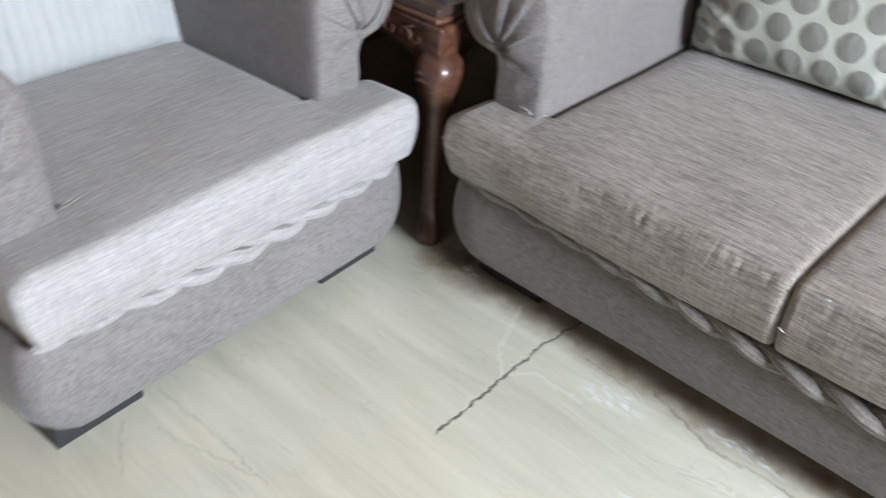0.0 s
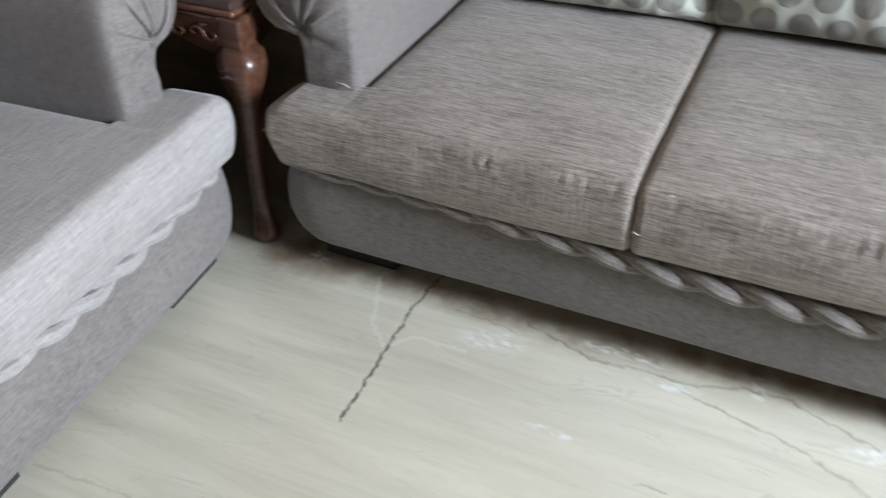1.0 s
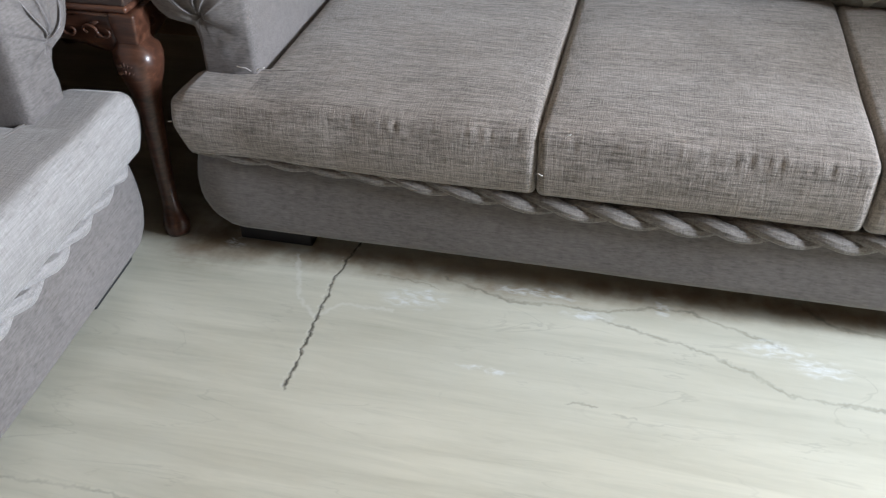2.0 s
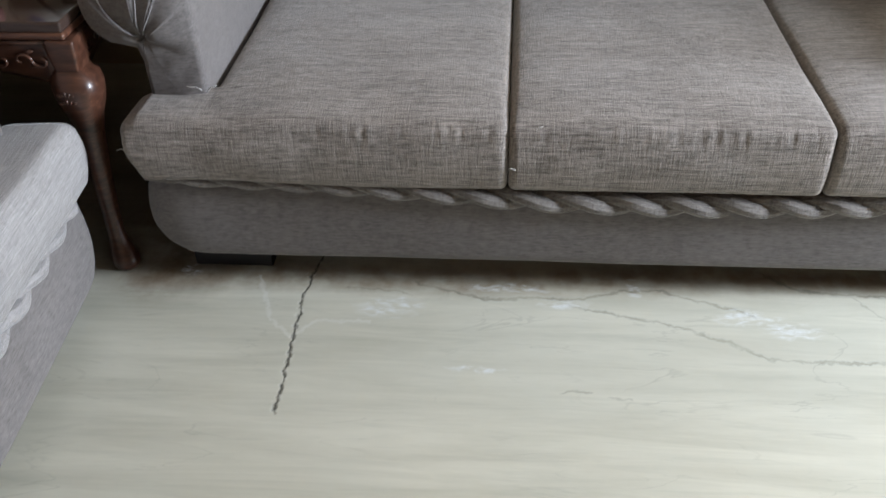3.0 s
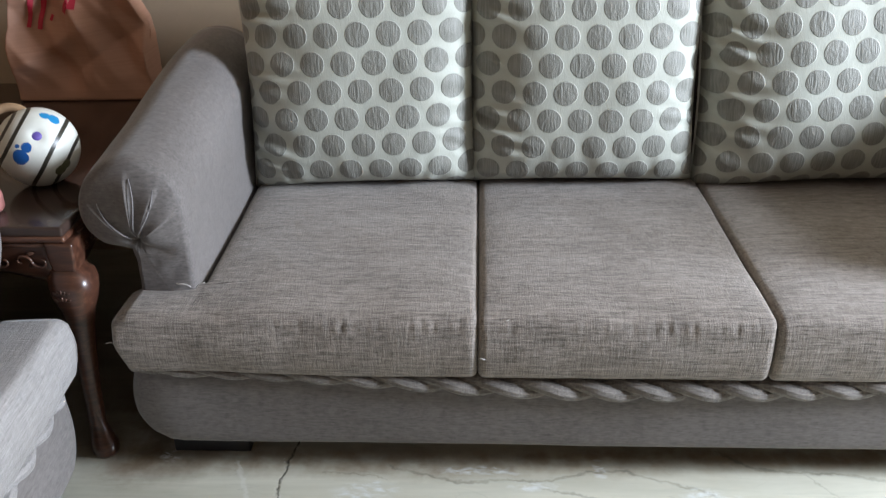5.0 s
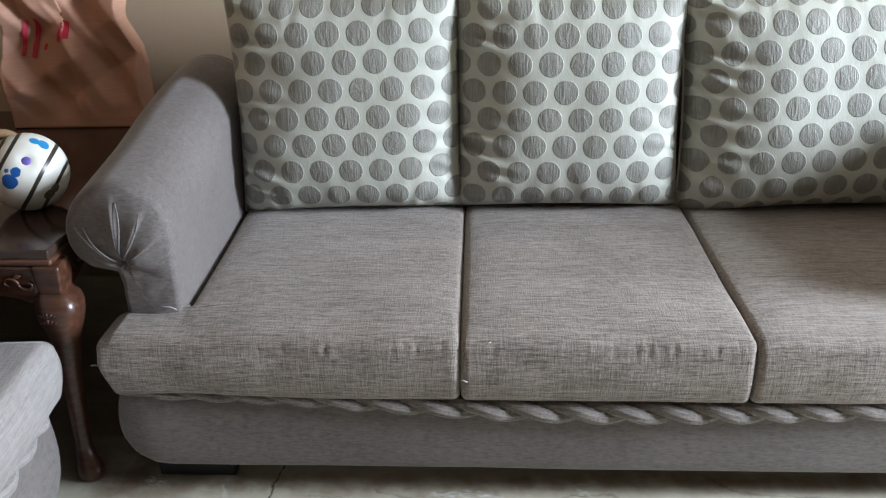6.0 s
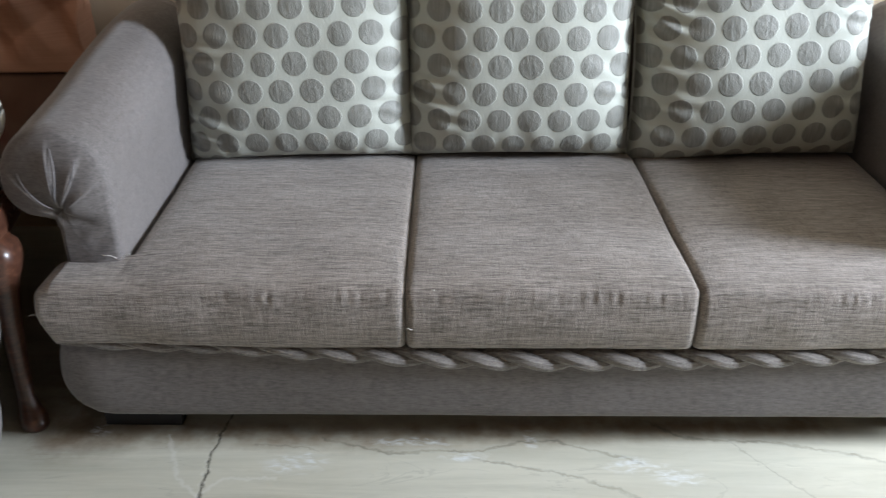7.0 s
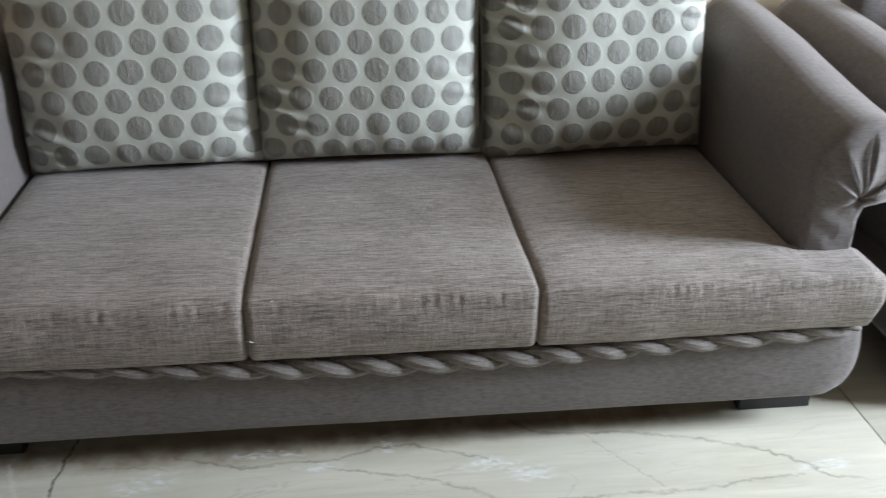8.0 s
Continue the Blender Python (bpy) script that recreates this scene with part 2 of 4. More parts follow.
def marble():
    """Pale greenish marble, faint layers along x, wandering grey veins, one cracked seam and white calcite flakes."""
    m, nt, b = nodes_of("pale_marble", 0.22)
    geo = nt.nodes.new("ShaderNodeNewGeometry")
    o = geo.outputs["Position"]
    n1 = nt.nodes.new("ShaderNodeTexNoise")
    n1.inputs["Scale"].default_value, n1.inputs["Detail"].default_value = 9, 5
    nt.links.new(o, n1.inputs["Vector"])
    n2 = nt.nodes.new("ShaderNodeTexNoise")
    n2.inputs["Scale"].default_value, n2.inputs["Detail"].default_value = 55, 3
    nt.links.new(o, n2.inputs["Vector"])
    w1 = vmth(nt, 'SCALE', vmth(nt, 'SUBTRACT', n1.outputs[1], (0.5, 0.5, 0.5)), 0.04)
    w2 = vmth(nt, 'SCALE', vmth(nt, 'SUBTRACT', n2.outputs[1], (0.5, 0.5, 0.5)), 0.024)
    flat = vmth(nt, 'MULTIPLY', o, (1, 1, 0))
    pw = vmth(nt, 'MULTIPLY', vmth(nt, 'ADD', vmth(nt, 'ADD', o, w1), w2), (1, 1, 0))
    pj = vmth(nt, 'MULTIPLY', vmth(nt, 'ADD', o, w2), (1, 1, 0))

    def seg(p, a, e):
        a, e = Vector((*a, 0)), Vector((*e, 0))
        ba = e - a
        pa = vmth(nt, 'SUBTRACT', p, tuple(a))
        h = mth(nt, 'MULTIPLY', vmth(nt, 'DOT_PRODUCT', pa, tuple(ba)), 1 / ba.length_squared, clamp=True)
        return vmth(nt, 'DISTANCE', pa, vmth(nt, 'SCALE', tuple(ba), h))

    def line(p, pts):
        d = None
        for a, e in zip(pts, pts[1:]):
            s = seg(p, a, e)
            d = s if d is None else mth(nt, 'MINIMUM', d, s)
        return d

    def mask(d, wid, soft):
        return mth(nt, 'DIVIDE', mth(nt, 'SUBTRACT', wid + soft, d), soft, clamp=True)

    layers = noise_of(nt, o, 1, 5, 0.62, (1.6, 15, 1), 0.5)
    cloud = noise_of(nt, o, 2.2, 4, 0.6)
    streaks = noise_of(nt, o, 1, 4, 0.65, (3.5, 46, 1), 0.9)
    fine = noise_of(nt, o, 38, 3, 0.6)
    col = mixc(nt, ramp(nt, layers, [(0.3, 0.0), (0.68, 1.0)]), (0.45, 0.428, 0.335), (0.64, 0.61, 0.495))
    col = mixc(nt, mth(nt, 'MULTIPLY', ramp(nt, cloud, [(0.35, 0.0), (0.7, 1.0)]), 0.5), col, (0.56, 0.555, 0.47))
    col = mixc(nt, mth(nt, 'MULTIPLY', fine, 0.16), col, (0.68, 0.67, 0.585))
    col = mixc(nt, mth(nt, 'MULTIPLY', ramp(nt, streaks, [(0.52, 0.0), (0.74, 1.0)]), 0.2), col, (0.33, 0.335, 0.275))
    thin = noise_of(nt, o, 1, 4, 0.55, (2.2, 8.5, 1), 1.1)
    hair = mask(mth(nt, 'ABSOLUTE', mth(nt, 'SUBTRACT', thin, 0.5)), 0.001, 0.010)
    gate = ramp(nt, noise_of(nt, o, 4.5, 2), [(0.46, 0.0), (0.62, 1.0)])
    col = mixc(nt, mth(nt, 'MULTIPLY', mth(nt, 'MULTIPLY', hair, gate), 0.22), col, (0.24, 0.23, 0.19))
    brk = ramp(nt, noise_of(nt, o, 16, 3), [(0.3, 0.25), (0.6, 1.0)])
    # wandering veins, and the painted contact shade and staining along the sofa front
    for pts, wid, dark, amt in VEINS_AND_SHADE:
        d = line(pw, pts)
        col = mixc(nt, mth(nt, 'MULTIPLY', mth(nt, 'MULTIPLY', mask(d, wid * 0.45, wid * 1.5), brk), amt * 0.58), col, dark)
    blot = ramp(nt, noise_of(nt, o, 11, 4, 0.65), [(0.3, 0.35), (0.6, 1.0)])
    for (x, y), rx, ry in DARK_PATCHES:
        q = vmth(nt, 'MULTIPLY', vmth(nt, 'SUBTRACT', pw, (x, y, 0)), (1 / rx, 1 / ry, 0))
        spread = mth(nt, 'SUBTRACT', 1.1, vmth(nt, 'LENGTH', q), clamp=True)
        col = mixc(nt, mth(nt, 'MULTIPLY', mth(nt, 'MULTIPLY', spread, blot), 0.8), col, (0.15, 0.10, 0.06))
    chip = ramp(nt, noise_of(nt, o, 1, 3, 0.65, (26, 70, 1), 0.6), [(0.44, 0.0), (0.66, 1.0)])
    for (x, y), rx, ry in FLAKES:
        q = vmth(nt, 'MULTIPLY', vmth(nt, 'SUBTRACT', pw, (x, y, 0)), (1 / rx, 1 / ry, 0))
        d = vmth(nt, 'LENGTH', q)
        col = mixc(nt, mth(nt, 'MULTIPLY', mth(nt, 'MULTIPLY', mth(nt, 'SUBTRACT', 1.15, d, clamp=True), 1.6, clamp=True), chip), col, (0.69, 0.70, 0.67))
    for pts, wid in SCARS:
        col = mixc(nt, mth(nt, 'MULTIPLY', mask(line(pj, pts), wid * 0.7, 0.005), 0.4), col, (0.70, 0.69, 0.63))
    n3 = nt.nodes.new("ShaderNodeTexNoise")
    n3.inputs["Scale"].default_value, n3.inputs["Detail"].default_value = 30, 4
    nt.links.new(o, n3.inputs["Vector"])
    w3 = vmth(nt, 'SCALE', vmth(nt, 'SUBTRACT', n3.outputs[1], (0.5, 0.5, 0.5)), 0.030)
    pc = vmth(nt, 'MULTIPLY', vmth(nt, 'ADD', o, w3), (1, 1, 0))
    c = line(pc, CRACK)
    chips = mth(nt, 'MULTIPLY', mask(c, 0.004, 0.006), ramp(nt, noise_of(nt, o, 60, 3), [(0.52, 0.0), (0.6, 1.0)]))
    col = mixc(nt, mth(nt, 'MULTIPLY', chips, 0.55), col, (0.70, 0.68, 0.60))
    cg = ramp(nt, noise_of(nt, o, 34, 3, 0.7), [(0.3, 0.0), (0.5, 1.0)])
    thick = ramp(nt, noise_of(nt, o, 24, 2), [(0.38, 0.15), (0.56, 1.0)])
    crack = mth(nt, 'MAXIMUM', mth(nt, 'MULTIPLY', mask(c, 0.0, 0.0017), thick), mth(nt, 'MULTIPLY', mask(c, 0.0005, 0.0045), cg))
    col = mixc(nt, mth(nt, 'MULTIPLY', crack, 0.9), col, (0.055, 0.05, 0.04))
    nt.links.new(col, b.inputs["Base Color"])
    nt.links.new(mth(nt, 'ADD', mth(nt, 'MULTIPLY', cloud, 0.12), 0.16), b.inputs["Roughness"])
    h = mth(nt, 'SUBTRACT', mth(nt, 'MULTIPLY', fine, 0.05), crack)
    bump(nt, b, h, 0.3, 0.002)
    return m


CRACK = [(-0.425, 0.16), (-0.443, 0.07), (-0.447, -0.01), (-0.440, -0.12), (-0.436, -0.22), (-0.432, -0.336)]
SCARS = [([(-0.56, 0.07), (-0.50, -0.075), (-0.445, -0.13)], 0.002), ([(-0.44, -0.12), (-0.40, -0.073), (-0.29, -0.074)], 0.002)]
FLAKES = [((-0.255, -0.022), 0.075, 0.034), ((0.50, -0.03), 0.075, 0.026), ((0.58, -0.062), 0.07, 0.03), ((0.12, 0.0), 0.06, 0.018),
          ((0.27, 0.065), 0.02, 0.03), ((-0.72, 0.08), 0.03, 0.02), ((-0.06, -0.20), 0.06, 0.010), ((0.0, 0.053), 0.1, 0.014), ((1.24, -0.10), 0.06, 0.02)]
# blotchy dark brown ellipses below the table corner and the sofa's left end
DARK_PATCHES = [((-0.78, 0.25), 0.26, 0.25), ((-0.77, 0.09), 0.17, 0.13)]
GREY_VEIN, DARK_VEIN = (0.19, 0.18, 0.145), (0.12, 0.11, 0.085)
# brown staining along the sofa front, with its contact shade painted in
STAIN_SHADE = (0.21, 0.14, 0.08)
VEINS_AND_SHADE = [([(-0.80, 0.07), (-0.50, 0.085), (-0.10, 0.075), (0.35, 0.10), (0.95, 0.12)], 0.036, STAIN_SHADE, 1.15),
         ([(-0.20, 0.06), (-0.05, 0.015), (0.18, 0.022), (0.25, 0.055), (0.32, 0.062), (0.39, 0.034), (0.51, -0.025)], 0.0030, DARK_VEIN, 0.8),
         ([(0.13, -0.003), (0.24, -0.033), (0.323, -0.045), (0.45, -0.10), (0.526, -0.159), (0.766, -0.147), (0.91, -0.147), (1.06, -0.132), (1.18, -0.12)], 0.0028, GREY_VEIN, 0.8),
         ([(0.55, 0.13), (0.63, 0.067), (0.84, 0.052), (1.0, 0.011), (1.10, -0.024), (1.205, -0.091), (1.23, -0.13), (1.31, -0.15)], 0.0034, DARK_VEIN, 0.8),
         ([(0.726, 0.05), (0.86, -0.136)], 0.0018, GREY_VEIN, 0.6),
         ([(-0.36, 0.043), (-0.28, 0.043), (-0.21, 0.015)], 0.0022, GREY_VEIN, 0.7),
         ([(-0.88, -0.65), (-0.76, -0.635), (-0.60, -0.64)], 0.0025, GREY_VEIN, 0.6),
         ([(-0.79, -0.70), (-0.65, -0.66), (-0.56, -0.64)], 0.0022, GREY_VEIN, 0.5),
         ([(-0.855, -0.74), (-0.80, -0.78), (-0.75, -0.80)], 0.0025, GREY_VEIN, 0.6),
         ([(0.107, -0.257), (0.166, -0.248)], 0.002, DARK_VEIN, 0.7),
         ([(0.197, -0.264), (0.244, -0.267)], 0.002, DARK_VEIN, 0.7)]
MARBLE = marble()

# ---- mesh helpers ----


def part(name, bm, material, parent, label=""):
    me = bpy.data.meshes.new(name)
    bmesh.ops.recalc_face_normals(bm, faces=bm.faces[:])
    for f in bm.faces:
        f.smooth = True
    bm.to_mesh(me)
    bm.free()
    me.materials.append(material)
    ob = new(name, me)
    ob.parent = parent
    if label:
        ob["label"] = label
    return ob


def thing(name, label, category, m=None, group="", kind=""):
    ob = new(name)
    ob.empty_display_size = 0.1
    if m is not None:
        ob.matrix_world = m
    return tagged(ob, label, category, group, kind)


def steps(lo, hi, r, n, extra=()):
    """Stations along one side of a rounded box, closer together in the rounded ends."""
    a = [lo + r * k for k in (0, 0.2, 0.42, 0.68, 1)]
    c = [hi - r * k for k in (1, 0.68, 0.42, 0.2, 0)]
    mid = [lo + r + (hi - lo - 2 * r) * i / n for i in range(1, n)]
    return sorted(set(round(v, 5) for v in a + mid + c + list(extra)))


def rounded_box(lo, hi, r, n=(8, 8, 8), shape=None, extra=((), (), ())):
    """A closed box with all its edges rounded by r, subdivided, and bent by shape(p)."""
    ax = [steps(lo[i], hi[i], r, n[i], extra[i]) for i in range(3)]
    lov, hiv = Vector(lo), Vector(hi)
    bm = bmesh.new()
    made = {}

    def vert(i, j, k):
        key = (i, j, k)
        if key not in made:
            q = Vector((ax[0][i], ax[1][j], ax[2][k]))
            c = Vector(tuple(min(max(q[s], lov[s] + r), hiv[s] - r) for s in range(3)))
            d = q - c
            p = c + d.normalized() * r if d.length > 1e-9 else q
            made[key] = bm.verts.new(shape(p) if shape else p)
        return made[key]

    N = [len(a) - 1 for a in ax]
    for s in range(3):
        u, v = (s + 1) % 3, (s + 2) % 3
        for end in (0, N[s]):
            for a in range(N[u]):
                for c in range(N[v]):
                    quad = []
                    for da, dc in ((0, 0), (1, 0), (1, 1), (0, 1)):
                        idx = [0, 0, 0]
                        idx[s], idx[u], idx[v] = end, a + da, c + dc
                        quad.append(vert(*idx))
                    bm.faces.new(quad)
    return bm


def tube(bm, pts, radii, sides=10, squash=1.0, ribs=0):
    """A closed tube along pts."""
    rings = []
    for i, p in enumerate(pts):
        a = pts[max(i - 1, 0)]
        c = pts[min(i + 1, len(pts) - 1)]
        d = (c - a).normalized()
        up = Vector((0, 0, 1)) if abs(d.z) < 0.9 else Vector((1, 0, 0))
        s = d.cross(up).normalized()
        t = s.cross(d)
        ridge = [1 + (0.10 * math.cos(ribs * k * 2 * math.pi / sides + i * 0.12) if ribs else 0) for k in range(sides)]
        rings.append([bm.verts.new(p + radii[i] * ridge[k] * (s * math.cos(k * 2 * math.pi / sides) + t * squash * math.sin(k * 2 * math.pi / sides))) for k in range(sides)])
    for a, c in zip(rings, rings[1:]):
        for k in range(sides):
            bm.faces.new((a[k], a[(k + 1) % sides], c[(k + 1) % sides], c[k]))
    bm.faces.new(rings[0][::-1])
    bm.faces.new(rings[-1])


def smooth01(a, b, v):
    t = min(1, max(0, (v - a) / (b - a)))
    return t * t * (3 - 2 * t)


# ---- the room ----
X0, X1, Y0, Y1, ZC = -1.86, 4.2, -6.0, 1.16, 3.0
JOINT_X, JOINT_Y = 1.412, -0.995


def slab_piece(x0, x1, y0, y1, z0, z1, r=0.0015):
    return rounded_box((x0, y0, z0), (x1, y1, z1), r, (1, 1, 1))


def flat_box(bm, lo, hi):
    vs = [bm.verts.new((x, y, z)) for x in (lo[0], hi[0]) for y in (lo[1], hi[1]) for z in (lo[2], hi[2])]
    for f in ((0, 1, 3, 2), (4, 6, 7, 5), (0, 4, 5, 1), (2, 3, 7, 6), (0, 2, 6, 4), (1, 5, 7, 3)):
        bm.faces.new([vs[i] for i in f])


def setting(name, boxes, material, label, category):
    bm = bmesh.new()
    for lo, hi in boxes:
        flat_box(bm, lo, hi)
    ob = part(name, bm, material, None)
    for p in ob.data.polygons:
        p.use_smooth = False
    return tagged(ob, label, category, kind="structure")


GROUT = plain("grey_joint_filler", (0.16, 0.14, 0.11), 0.8)
floor = setting("floor", [((X0 - 0.2, Y0 - 0.2, -0.12), (X1 + 0.2, Y1 + 0.2, -0.004))], GROUT, "pale polished marble floor of large slabs", "floor")
cuts_x, cuts_y = [X0 - 0.2, JOINT_X, X1 + 0.2], [Y0 - 0.2, JOINT_Y - 1.7, JOINT_Y, Y1 + 0.2]
for xa, xb in zip(cuts_x, cuts_x[1:]):
    for ya, yb in zip(cuts_y, cuts_y[1:]):
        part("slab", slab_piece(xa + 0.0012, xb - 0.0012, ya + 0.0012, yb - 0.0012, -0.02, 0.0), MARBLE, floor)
setting("wall_north", [((X0, Y1, 0), (X1, Y1 + 0.18, ZC))], WALL, "plain beige painted wall behind the sofa", "wall")
# unseen walls and ceiling close the room, their tone set for bounce light
setting("wall_west", [((X0 - 0.18, Y0, 0), (X0, Y1 + 0.18, ZC))], BOUNCE_BROWN, "unseen plain brown wall, tone set for bounce light", "wall")
setting("wall_south", [((X0 - 0.18, Y0 - 0.18, 0), (X1 + 0.18, Y0, ZC))], BOUNCE_BROWN, "unseen plain brown wall, tone set for bounce light", "wall")
setting("wall_east", [((X1, Y0, 0), (X1 + 0.18, WIN_Y0, ZC)), ((X1, WIN_Y1, 0), (X1 + 0.18, Y1 + 0.18, ZC)),
                      ((X1, WIN_Y0, 0), (X1 + 0.18, WIN_Y1, WIN_Z0)), ((X1, WIN_Y0, WIN_Z1), (X1 + 0.18, WIN_Y1, ZC))],
        BOUNCE_BROWN, "unseen brown wall with a wide window opening", "wall")
setting("ceiling", [((X0 - 0.18, Y0 - 0.18, ZC), (X1 + 0.18, Y1 + 0.18, ZC + 0.15))], WHITE, "unseen plain grey ceiling, tone set for bounce light", "ceiling")
win = thing("window_1", "wide white-framed window opening in the wall", "window", kind="structure")
for lo, hi in (((X1 + 0.1, WIN_Y0, WIN_Z0), (X1 + 0.16, WIN_Y0 + 0.05, WIN_Z1)), ((X1 + 0.1, WIN_Y1 - 0.05, WIN_Z0), (X1 + 0.16, WIN_Y1, WIN_Z1)),
               ((X1 + 0.1, WIN_Y0 + 0.05, WIN_Z0), (X1 + 0.16, WIN_Y1 - 0.05, WIN_Z0 + 0.05)), ((X1 + 0.1, WIN_Y0 + 0.05, WIN_Z1 - 0.05), (X1 + 0.16, WIN_Y1 - 0.05, WIN_Z1))):
    part("frame_bar", rounded_box(lo, hi, 0.004, (1, 1, 1)), FRAME, win)

# ---- sofas and armchairs: one family ----
EAR, ARM_Y, SEAT_TOP, SEAT_LOW, DEPTH = 0.160, 0.105, 0.438, 0.284, 1.03


def seat_cushion(x0, x1, ear_left, ear_right, seed, reach=0.0):
    """A seat cushion; an ear reaches out in front of the arm on the sides asked for."""
    lo_x, hi_x = x0 - (EAR if ear_left else 0), x1 + (EAR + reach if ear_right else 0)
    y0, y1 = 0.0, 0.86

    def shape(p):
        x, y, z = p
        s = smooth01(ARM_Y + 0.012, ARM_Y + 0.03, y)
        flare = 0.014 * smooth01(0.1, 0.9, y)
        left = lo_x + (x0 - (flare if ear_left else 0) - lo_x) * s
        right = hi_x + (x1 + (flare if ear_right else 0) - hi_x) * s
        u = (x - lo_x) / (hi_x - lo_x)
        xn = left + u * (right - left)
        v = (y - y0) / (y1 - y0)
        top = smooth01(SEAT_LOW + 0.05, SEAT_TOP, z)
        ux = min(1, max(0, (xn - x0) / (x1 - x0)))
        dome = 0.012 * (1 - (2 * ux - 1) ** 8) * (1 - (2 * v - 1) ** 4)
        zn = z - 0.003 * top + top * (dome - 0.006 * v + 0.004 * noise.noise((xn * 6 + seed, y * 6, 0)))
        ear = 0.0
        if ear_left:
            ear = max(ear, 1 - (xn - lo_x) / 0.038)
        if ear_right:
            ear = max(ear, 1 - (hi_x - xn) / 0.038)
        ear = max(0.0, ear) * (1 - s)
        zn -= 0.22 * ear * max(0.0, zn - 0.362)
        tuckin = 0.020 * (1 - smooth01(SEAT_LOW, SEAT_LOW + 0.085, z)) * ear
        xn += (tuckin if xn < (x0 + x1) / 2 else -tuckin)
        if ear_left or ear_right:
            along = 1 - ux if ear_left else ux
            zn += 0.008 * smooth01(0.4, 1.0, along) * (1 - top)
        front = 1 - smooth01(0.0, 0.04, y)
        mid = math.sin(math.pi * min(1, max(0, (z - SEAT_LOW) / (SEAT_TOP - SEAT_LOW))))
        yn = y - front * (0.014 * mid + 0.003 * noise.noise((xn * 9, z * 12, seed)))
        # the sewn front edge: a low welt, gathered into small puckers towards the middle
        welt = math.exp(-((z - SEAT_TOP + 0.020) / 0.006) ** 2) * (1 - smooth01(0.0, 0.03, y))
        gather = math.exp(-((y - 0.003) / 0.011) ** 2) * math.exp(-((z - SEAT_TOP + 0.020) / 0.011) ** 2)
        amt = 0.25 + 0.9 * smooth01(0.15, 0.5, ux) * (1 - 0.6 * smooth01(0.85, 1.0, ux)) + 0.6 * noise.noise((xn * 8, seed, 3))
        nip = max(0.0, noise.noise((xn * 80, seed * 2, 0)) + 0.22)
        yn -= welt * 0.0022
        zn -= gather * max(0.0, amt) * 0.0024 * nip
        yn += gather * max(0.0, amt) * 0.0024 * nip
        return Vector((xn, yn, zn))

    n = max(40, int((hi_x - lo_x) / 0.0045))
    extra = (steps(lo_x, x0 + 0.05, 0.02, 6) if ear_left else ()), [ARM_Y + k for k in (0.0, 0.012, 0.018, 0.024, 0.03, 0.04)], ()
    return rounded_box((lo_x, y0, SEAT_LOW), (hi_x, y1, SEAT_TOP), 0.017, (n, 26, 12), shape, extra)


def arm_outline(count=220):
    """The arm's section, x outward from the inner face, z up: a wall that rolls over into a scroll."""
    pts = [(0.0, 0.275), (0.0, 0.61)]
    cx, cz, r = 0.114, 0.614, 0.1145
    for i in range(1, 27):
        a = math.pi - i * (math.pi + 0.95) / 26
        pts.append((cx + r * math.cos(a), cz + r * math.sin(a) * (0.98 if a > 0 else 0.78)))
    pts += [(0.125, 0.53), (0.118, 0.50), (0.115, 0.275)]
    lens = [math.dist(a, c) for a, c in zip(pts, pts[1:] + pts[:1])]
    total = sum(lens)
    out, i, done = [], 0, 0.0
    ring = pts + pts[:1]
    for k in range(count):
        s = total * k / count
        while done + lens[i] < s:
            done += lens[i]
            i += 1
        f = (s - done) / lens[i]
        out.append((ring[i][0] + f * (ring[i + 1][0] - ring[i][0]), ring[i][1] + f * (ring[i + 1][1] - ring[i][1])))
    return out


PLEATS = (0.84, 0.06, -0.44, -0.95)


